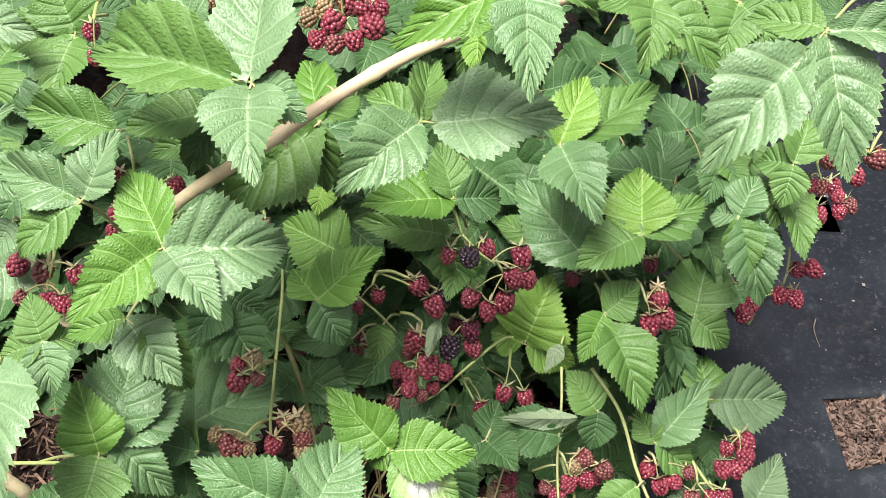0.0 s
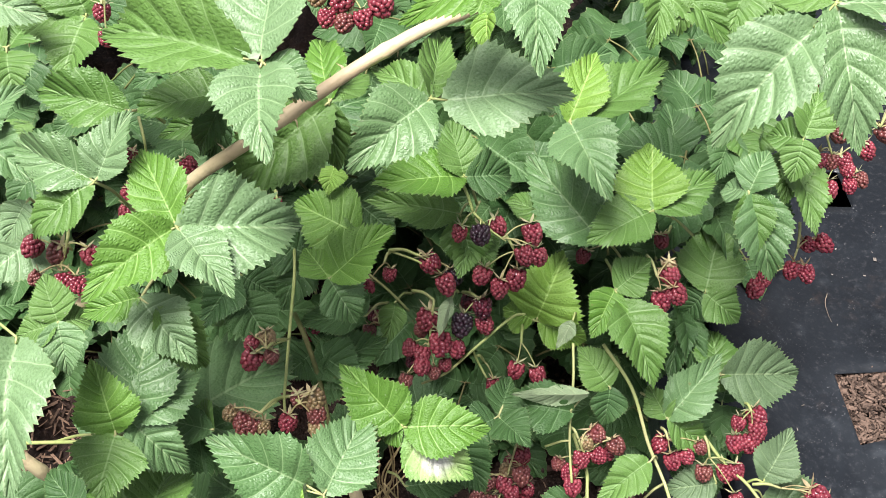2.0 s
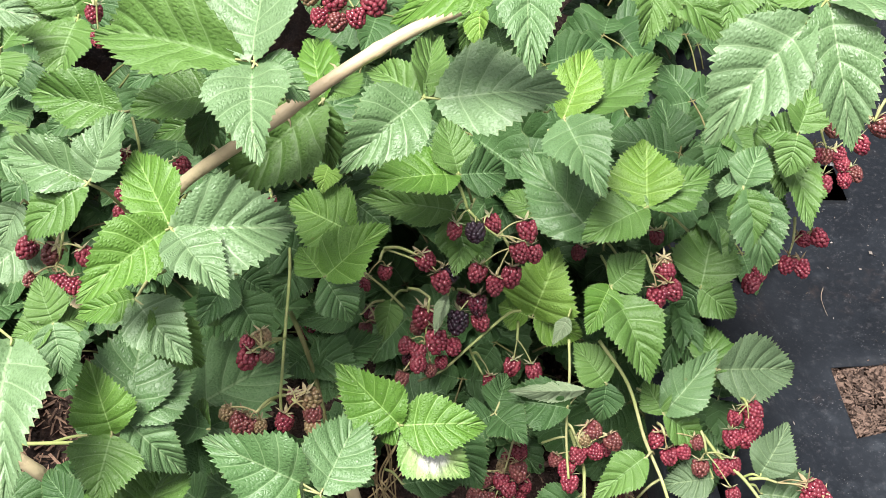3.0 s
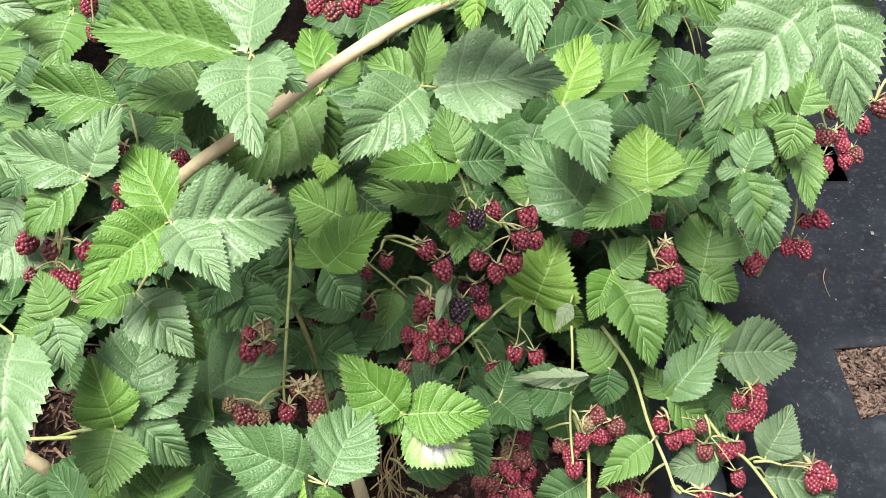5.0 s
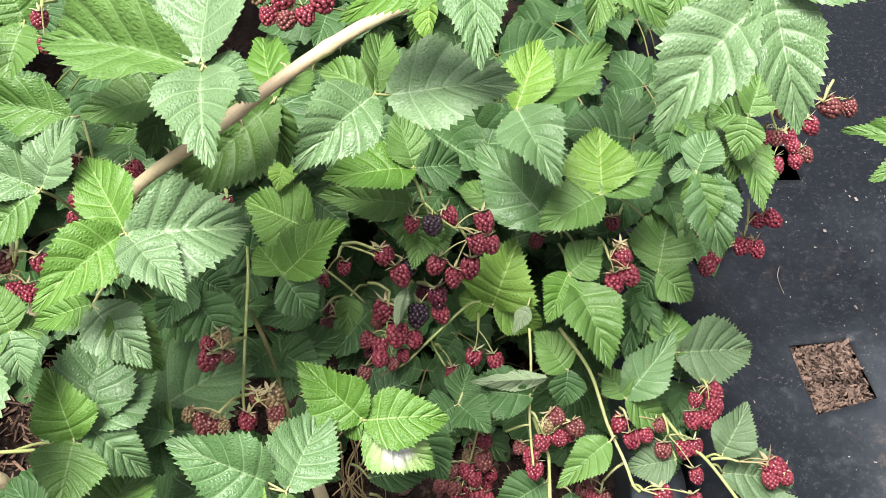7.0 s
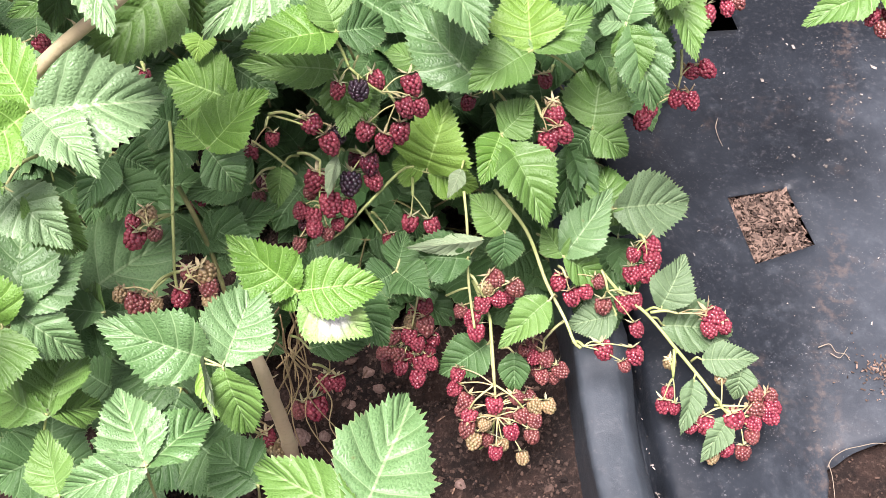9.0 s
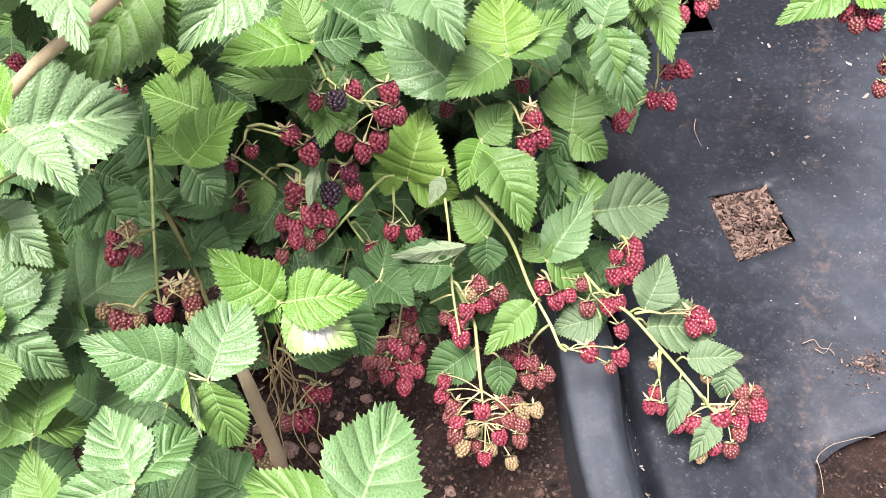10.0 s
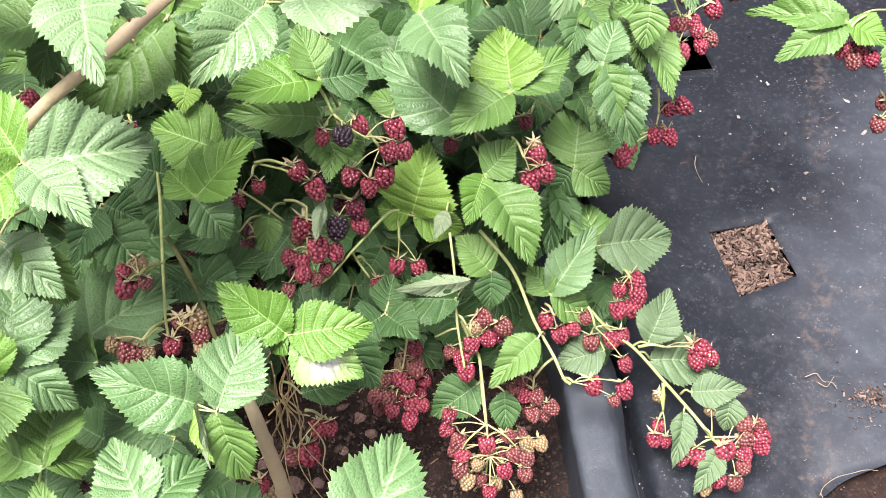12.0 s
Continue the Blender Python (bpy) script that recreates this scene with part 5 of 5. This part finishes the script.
fruit_cluster(middle, (-0.068, 0.705, 0.301), (-0.041, 0.681, 0.322),
     ((-0.030, 0.682, 0.309), 0.0193, 'red'), ((-0.016, 0.668, 0.299), 0.0193, 'red'), ((-0.009, 0.680, 0.296), 0.0175, 'black'))
fruit_cluster(middle, (-0.047, 0.696, 0.258), (-0.027, 0.676, 0.270),
     ((-0.033, 0.670, 0.249), 0.0201, 'red'), ((-0.020, 0.646, 0.245), 0.0214, 'red'), ((-0.038, 0.668, 0.235), 0.0152, 'pink'), ((-0.015, 0.643, 0.218), 0.0137, 'red'), ((-0.025, 0.637, 0.213), 0.0137, 'pink'), ((-0.046, 0.652, 0.210), 0.0128, 'purple'), ((-0.025, 0.669, 0.231), 0.0153, 'red'), ((-0.005, 0.648, 0.234), 0.0181, 'red'), ((-0.048, 0.649, 0.232), 0.0171, 'red'), ((-0.036, 0.644, 0.229), 0.0171, 'red'), ((-0.036, 0.635, 0.223), 0.0171, 'red'), ((-0.050, 0.626, 0.215), 0.0140, 'pink'))
fruit_cluster(middle, (-0.002, 0.701, 0.253), (0.013, 0.676, 0.272),
     ((0.016, 0.671, 0.266), 0.0189, 'purple'), ((0.003, 0.694, 0.245), 0.0153, 'purple'), ((0.019, 0.666, 0.250), 0.0171, 'red'), ((-0.002, 0.659, 0.256), 0.0209, 'black'))
fruit_cluster(middle, (0.054, 0.690, 0.222), (0.053, 0.671, 0.221),
     ((0.049, 0.657, 0.195), 0.0167, 'red'), ((0.070, 0.653, 0.194), 0.0167, 'red'))
fruit_cluster(middle, (0.013, 0.673, 0.195), (0.020, 0.670, 0.193),
     ((0.030, 0.658, 0.169), 0.0148, 'red'))
fruit_cluster(middle, (0.163, 0.727, 0.283), (0.169, 0.698, 0.287),
     ((0.184, 0.706, 0.278), 0.0203, 'red'), ((0.190, 0.692, 0.268), 0.0192, 'red'), ((0.175, 0.688, 0.264), 0.0192, 'red'), ((0.182, 0.713, 0.284), 0.0132, 'green'))
fruit_cluster(middle, (0.193, 0.782, 0.264), (0.187, 0.764, 0.275),
     ((0.183, 0.765, 0.260), 0.0148, 'red'), ((0.109, 0.754, 0.247), 0.0159, 'red'))
fruit_cluster(middle, (0.318, 0.799, 0.260), (0.319, 0.786, 0.237),
     ((0.347, 0.797, 0.233), 0.0177, 'red'), ((0.333, 0.796, 0.231), 0.0155, 'red'), ((0.316, 0.776, 0.215), 0.0188, 'red'), ((0.331, 0.774, 0.214), 0.0166, 'red'), ((0.281, 0.761, 0.201), 0.0188, 'red'), ((0.290, 0.770, 0.208), 0.0155, 'red'))
fruit_cluster(middle, (0.327, 0.823, 0.381), (0.324, 0.822, 0.352),
     ((0.320, 0.811, 0.326), 0.0189, 'red'), ((0.333, 0.812, 0.326), 0.0158, 'pink'), ((0.345, 0.812, 0.327), 0.0168, 'red'), ((0.331, 0.792, 0.308), 0.0189, 'red'), ((0.351, 0.796, 0.312), 0.0147, 'red'), ((0.361, 0.800, 0.316), 0.0158, 'pink'), ((0.311, 0.801, 0.317), 0.0168, 'red'), ((0.340, 0.829, 0.343), 0.0179, 'pink'), ((0.365, 0.820, 0.335), 0.0168, 'red'), ((0.349, 0.806, 0.321), 0.0147, 'red'))
fruit_cluster(far, (0.386, 0.850, 0.365), (0.376, 0.835, 0.351),
     ((0.388, 0.840, 0.339), 0.0212, 'pink'), ((0.405, 0.839, 0.339), 0.0170, 'pink'), ((0.321, 0.873, 0.370), 0.0138, 'red'))
fruit_cluster(far, (0.518, 0.820, 0.314), (0.498, 0.809, 0.305),
     ((0.507, 0.793, 0.278), 0.0184, 'pink'), ((0.516, 0.803, 0.286), 0.0194, 'red'), ((0.497, 0.805, 0.286), 0.0184, 'red'), ((0.525, 0.793, 0.279), 0.0173, 'red'), ((0.491, 0.815, 0.293), 0.0162, 'pink'))
fruit_cluster(far, (0.552, 0.771, 0.255), (0.540, 0.759, 0.245),
     ((0.540, 0.772, 0.240), 0.0187, 'pink'), ((0.533, 0.755, 0.226), 0.0187, 'pink'))
fruit_cluster(tall, (-0.076, 0.745, 0.582), (-0.093, 0.730, 0.568),
     ((-0.101, 0.725, 0.547), 0.0202, 'red'), ((-0.070, 0.725, 0.546), 0.0193, 'red'), ((-0.111, 0.716, 0.538), 0.0151, 'red'), ((-0.098, 0.713, 0.536), 0.0160, 'pink'), ((-0.083, 0.716, 0.538), 0.0168, 'red'), ((-0.077, 0.734, 0.555), 0.0177, 'red'), ((-0.088, 0.736, 0.557), 0.0177, 'red'), ((-0.119, 0.727, 0.549), 0.0168, 'green'), ((-0.107, 0.734, 0.555), 0.0151, 'green'), ((-0.064, 0.735, 0.556), 0.0151, 'red'))
fruit_cluster(tall, (-0.270, 0.732, 0.556), (-0.242, 0.631, 0.612),
     ((-0.247, 0.633, 0.598), 0.0134, 'red'), ((-0.243, 0.621, 0.587), 0.0112, 'red'))
fruit_cluster(tall, (-0.186, 0.748, 0.571), (-0.186, 0.722, 0.574),
     ((-0.205, 0.722, 0.557), 0.0125, 'red'), ((-0.187, 0.726, 0.561), 0.0116, 'green'), ((-0.220, 0.725, 0.560), 0.0125, 'red'))
fruit_cluster(left, (-0.300, 0.617, 0.421), (-0.290, 0.579, 0.441),
     ((-0.321, 0.580, 0.425), 0.0166, 'red'), ((-0.302, 0.577, 0.423), 0.0166, 'pink'), ((-0.276, 0.576, 0.422), 0.0150, 'red'), ((-0.295, 0.562, 0.408), 0.0158, 'red'), ((-0.285, 0.561, 0.407), 0.0141, 'red'), ((-0.318, 0.563, 0.409), 0.0125, 'pink'))
fruit_cluster(left, (-0.249, 0.634, 0.465), (-0.240, 0.594, 0.481),
     ((-0.245, 0.595, 0.466), 0.0138, 'red'), ((-0.246, 0.586, 0.458), 0.0130, 'red'), ((-0.245, 0.616, 0.486), 0.0114, 'red'), ((-0.202, 0.613, 0.483), 0.0122, 'red'))
fruit_cluster(middle, (-0.162, 0.700, 0.375), (-0.158, 0.687, 0.378),
     ((-0.161, 0.692, 0.365), 0.0132, 'red'))
fruit_cluster(left, (-0.138, 0.566, 0.346), (-0.147, 0.539, 0.369),
     ((-0.161, 0.539, 0.352), 0.0171, 'red'), ((-0.148, 0.551, 0.364), 0.0137, 'green'), ((-0.145, 0.541, 0.355), 0.0120, 'pink'), ((-0.161, 0.548, 0.361), 0.0120, 'red'))
fruit_cluster(left, (-0.142, 0.551, 0.291), (-0.154, 0.518, 0.315),
     ((-0.180, 0.523, 0.303), 0.0141, 'green'), ((-0.169, 0.518, 0.299), 0.0167, 'pink'), ((-0.163, 0.517, 0.297), 0.0149, 'pink'), ((-0.153, 0.516, 0.297), 0.0123, 'green'))
fruit_cluster(left, (-0.142, 0.551, 0.291), (-0.125, 0.530, 0.313),
     ((-0.136, 0.524, 0.291), 0.0169, 'red'), ((-0.115, 0.539, 0.305), 0.0178, 'green'), ((-0.113, 0.529, 0.296), 0.0160, 'pink'), ((-0.127, 0.538, 0.304), 0.0151, 'pink'), ((-0.112, 0.521, 0.287), 0.0160, 'green'))
fruit_cluster(middle, (-0.117, 0.665, 0.261), (-0.120, 0.647, 0.272),
     ((-0.132, 0.647, 0.255), 0.0159, 'red'), ((-0.112, 0.647, 0.255), 0.0129, 'red'), ((-0.085, 0.677, 0.283), 0.0129, 'red'))
fruit_cluster(middle, (-0.068, 0.712, 0.291), (-0.072, 0.698, 0.292),
     ((-0.087, 0.690, 0.268), 0.0122, 'red'), ((-0.068, 0.698, 0.275), 0.0132, 'red'))
fruit_cluster(low, (0.064, 0.615, 0.155), (0.054, 0.621, 0.133),
     ((0.061, 0.616, 0.115), 0.0200, 'red'), ((0.060, 0.602, 0.105), 0.0200, 'pink'), ((0.051, 0.588, 0.093), 0.0189, 'red'), ((0.031, 0.581, 0.087), 0.0178, 'pink'), ((0.054, 0.574, 0.083), 0.0178, 'red'), ((0.043, 0.595, 0.098), 0.0178, 'red'), ((0.018, 0.585, 0.089), 0.0173, 'pink'), ((0.033, 0.572, 0.080), 0.0173, 'red'), ((0.007, 0.601, 0.100), 0.0140, 'pink'), ((0.049, 0.563, 0.075), 0.0173, 'red'), ((0.064, 0.573, 0.083), 0.0151, 'red'), ((0.028, 0.596, 0.098), 0.0173, 'pink'), ((0.050, 0.622, 0.093), 0.0176, 'red'), ((0.068, 0.602, 0.080), 0.0165, 'red'), ((0.021, 0.590, 0.055), 0.0166, 'pink'), ((0.046, 0.590, 0.070), 0.0176, 'red'), ((0.045, 0.611, 0.098), 0.0152, 'green'), ((0.063, 0.599, 0.065), 0.0166, 'red'), ((0.018, 0.602, 0.089), 0.0142, 'green'), ((0.025, 0.596, 0.072), 0.0165, 'red'))
fruit_cluster(low, (0.100, 0.616, 0.170), (0.108, 0.607, 0.164),
     ((0.127, 0.616, 0.157), 0.0189, 'pink'), ((0.145, 0.607, 0.152), 0.0189, 'pink'), ((0.129, 0.600, 0.145), 0.0179, 'red'), ((0.112, 0.597, 0.142), 0.0189, 'red'), ((0.105, 0.577, 0.126), 0.0200, 'red'), ((0.101, 0.589, 0.135), 0.0168, 'red'), ((0.139, 0.613, 0.131), 0.0161, 'red'), ((0.118, 0.610, 0.152), 0.0147, 'green'), ((0.092, 0.605, 0.121), 0.0161, 'pink'))
fruit_cluster(low, (0.187, 0.632, 0.151), (0.192, 0.618, 0.153),
     ((0.186, 0.620, 0.139), 0.0193, 'red'), ((0.199, 0.607, 0.130), 0.0182, 'red'), ((0.212, 0.611, 0.134), 0.0182, 'red'), ((0.225, 0.617, 0.139), 0.0161, 'pink'))
fruit_cluster(low, (0.227, 0.626, 0.149), (0.232, 0.610, 0.137),
     ((0.229, 0.604, 0.117), 0.0184, 'pink'), ((0.249, 0.604, 0.119), 0.0205, 'red'), ((0.260, 0.605, 0.120), 0.0184, 'red'), ((0.260, 0.584, 0.105), 0.0162, 'red'))
fruit_cluster(shoot, (0.266, 0.662, 0.153), (0.269, 0.645, 0.166),
     ((0.279, 0.645, 0.151), 0.0227, 'red'), ((0.278, 0.634, 0.144), 0.0216, 'red'), ((0.258, 0.625, 0.135), 0.0205, 'red'), ((0.271, 0.625, 0.136), 0.0205, 'red'), ((0.260, 0.640, 0.147), 0.0173, 'red'))
fruit_cluster(low, (0.193, 0.564, 0.125), (0.200, 0.550, 0.140),
     ((0.221, 0.549, 0.126), 0.0219, 'red'), ((0.249, 0.544, 0.124), 0.0198, 'red'), ((0.239, 0.537, 0.118), 0.0135, 'pink'))
fruit_cluster(low, (0.190, 0.591, 0.120), (0.170, 0.578, 0.109),
     ((0.159, 0.582, 0.096), 0.0151, 'pink'), ((0.160, 0.570, 0.087), 0.0178, 'red'), ((0.172, 0.568, 0.087), 0.0178, 'pink'), ((0.187, 0.558, 0.080), 0.0178, 'pink'), ((0.168, 0.554, 0.076), 0.0173, 'pink'), ((0.151, 0.576, 0.091), 0.0140, 'pink'), ((0.180, 0.559, 0.067), 0.0152, 'pink'), ((0.165, 0.570, 0.062), 0.0154, 'pink'))
fruit_cluster(low, (0.120, 0.597, 0.120), (0.121, 0.547, 0.083),
     ((0.121, 0.536, 0.059), 0.0211, 'red'), ((0.095, 0.530, 0.053), 0.0189, 'red'), ((0.093, 0.542, 0.062), 0.0178, 'pink'), ((0.093, 0.521, 0.046), 0.0178, 'pink'), ((0.099, 0.512, 0.039), 0.0173, 'green'), ((0.119, 0.500, 0.032), 0.0162, 'red'), ((0.136, 0.515, 0.044), 0.0178, 'red'), ((0.147, 0.526, 0.053), 0.0189, 'pink'), ((0.159, 0.522, 0.051), 0.0189, 'pink'), ((0.155, 0.510, 0.042), 0.0173, 'pink'), ((0.145, 0.494, 0.029), 0.0151, 'green'), ((0.160, 0.533, 0.059), 0.0173, 'green'), ((0.173, 0.532, 0.059), 0.0162, 'green'), ((0.144, 0.541, 0.064), 0.0162, 'pink'), ((0.109, 0.522, 0.048), 0.0151, 'green'), ((0.082, 0.552, 0.068), 0.0173, 'red'), ((0.087, 0.563, 0.077), 0.0162, 'red'), ((0.103, 0.536, 0.033), 0.0154, 'green'), ((0.134, 0.538, 0.036), 0.0165, 'pink'), ((0.113, 0.521, 0.022), 0.0154, 'pink'), ((0.088, 0.540, 0.047), 0.0152, 'pink'), ((0.158, 0.550, 0.047), 0.0154, 'pink'), ((0.128, 0.511, 0.028), 0.0142, 'green'))
fruit_cluster(shoot, (0.271, 0.591, 0.125), (0.297, 0.588, 0.125),
     ((0.336, 0.587, 0.112), 0.0248, 'red'), ((0.329, 0.578, 0.105), 0.0216, 'red'), ((0.343, 0.579, 0.107), 0.0184, 'red'))
fruit_cluster(shoot, (0.291, 0.561, 0.105), (0.289, 0.540, 0.088),
     ((0.281, 0.523, 0.060), 0.0194, 'red'), ((0.286, 0.533, 0.068), 0.0162, 'red'), ((0.291, 0.521, 0.059), 0.0151, 'red'), ((0.289, 0.556, 0.086), 0.0151, 'green'))
fruit_cluster(shoot, (0.324, 0.518, 0.087), (0.330, 0.510, 0.081),
     ((0.345, 0.503, 0.062), 0.0246, 'red'), ((0.317, 0.501, 0.059), 0.0214, 'red'), ((0.302, 0.501, 0.058), 0.0161, 'red'), ((0.367, 0.521, 0.077), 0.0203, 'pink'), ((0.382, 0.519, 0.077), 0.0171, 'pink'), ((0.368, 0.510, 0.069), 0.0203, 'pink'), ((0.382, 0.512, 0.071), 0.0193, 'red'), ((0.381, 0.503, 0.065), 0.0193, 'red'), ((0.364, 0.499, 0.061), 0.0182, 'red'), ((0.361, 0.489, 0.053), 0.0171, 'pink'), ((0.335, 0.481, 0.045), 0.0193, 'red'), ((0.351, 0.477, 0.043), 0.0193, 'pink'), ((0.322, 0.478, 0.041), 0.0161, 'green'), ((0.334, 0.536, 0.086), 0.0161, 'green'))
fruit_cluster(left, (-0.048, 0.576, 0.093), (-0.034, 0.585, 0.063),
     ((-0.040, 0.581, 0.045), 0.0188, 'red'), ((-0.028, 0.580, 0.045), 0.0177, 'red'), ((-0.050, 0.562, 0.029), 0.0233, 'red'), ((-0.067, 0.562, 0.028), 0.0199, 'pink'))
fruit_cluster(left, (-0.121, 0.523, 0.073), (-0.102, 0.528, 0.053),
     ((-0.096, 0.528, 0.039), 0.0184, 'red'), ((-0.088, 0.519, 0.032), 0.0184, 'green'), ((-0.111, 0.520, 0.031), 0.0184, 'green'))
fruit_cluster(middle, (-0.066, 0.698, 0.233), (-0.077, 0.685, 0.223),
     ((-0.087, 0.686, 0.207), 0.0146, 'pink'), ((-0.079, 0.702, 0.208), 0.0126, 'pink'), ((-0.086, 0.712, 0.202), 0.0117, 'purple'))


# inner leaves that fill the bush below its outer layer, shade painted in by dark colour
def outer(x, y):
    z = 0.27 + 0.42 * (y - 0.75)
    if x > 0.16:
        z -= 0.9 * (x - 0.16)
    if x < -0.1 and y < 0.75:
        z = max(z, 0.25)
    return min(z, 0.50)


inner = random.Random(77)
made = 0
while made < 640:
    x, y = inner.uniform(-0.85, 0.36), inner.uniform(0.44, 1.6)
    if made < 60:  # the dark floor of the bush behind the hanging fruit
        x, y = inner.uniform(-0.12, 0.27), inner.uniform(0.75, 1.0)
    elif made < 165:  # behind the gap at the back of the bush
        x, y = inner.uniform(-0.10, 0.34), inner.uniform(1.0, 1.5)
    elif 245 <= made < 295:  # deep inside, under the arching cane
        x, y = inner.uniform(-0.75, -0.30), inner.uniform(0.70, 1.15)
    if x > -0.13 and y < 0.72:
        continue
    if ((x + 0.22) / 0.70) ** 4 + ((y - 1.0) / 0.66) ** 4 > 0.8 + 0.5 * noise.noise(Vector((x * 5, y * 5, 0))):  # a rounded, uneven outline
        continue
    if x > (0.30 - 0.1 * (y - 0.7) if y < 0.92 else 0.36):
        continue
    z = outer(x, y) - 0.15 - 0.25 * inner.random() ** 1.2
    if made < 165:
        z = inner.uniform(-0.05, 0.08)
    if z < -0.08 or math.hypot(x + 0.434 - 0.402 * z, y - 0.714 + 0.664 * z) < 0.085:  # an open hollow down to the litter
        continue
    if 165 <= made < 245:  # added leaves above the hollow, mostly hidden, to block the sun from it
        x, y = inner.uniform(-0.20, 0.24), inner.uniform(0.80, 1.08)
        z = 1.09 - 1.03 * y + 0.10 * inner.random()
    elif -0.16 < x < 0.26 and y < 0.95 and 0.05 < z < 1.09 - 1.03 * y:
        continue
    made += 1
    a = inner.uniform(0, 6.28)
    node = Vector((x, y, z))
    size = inner.uniform(0.06, 0.095)
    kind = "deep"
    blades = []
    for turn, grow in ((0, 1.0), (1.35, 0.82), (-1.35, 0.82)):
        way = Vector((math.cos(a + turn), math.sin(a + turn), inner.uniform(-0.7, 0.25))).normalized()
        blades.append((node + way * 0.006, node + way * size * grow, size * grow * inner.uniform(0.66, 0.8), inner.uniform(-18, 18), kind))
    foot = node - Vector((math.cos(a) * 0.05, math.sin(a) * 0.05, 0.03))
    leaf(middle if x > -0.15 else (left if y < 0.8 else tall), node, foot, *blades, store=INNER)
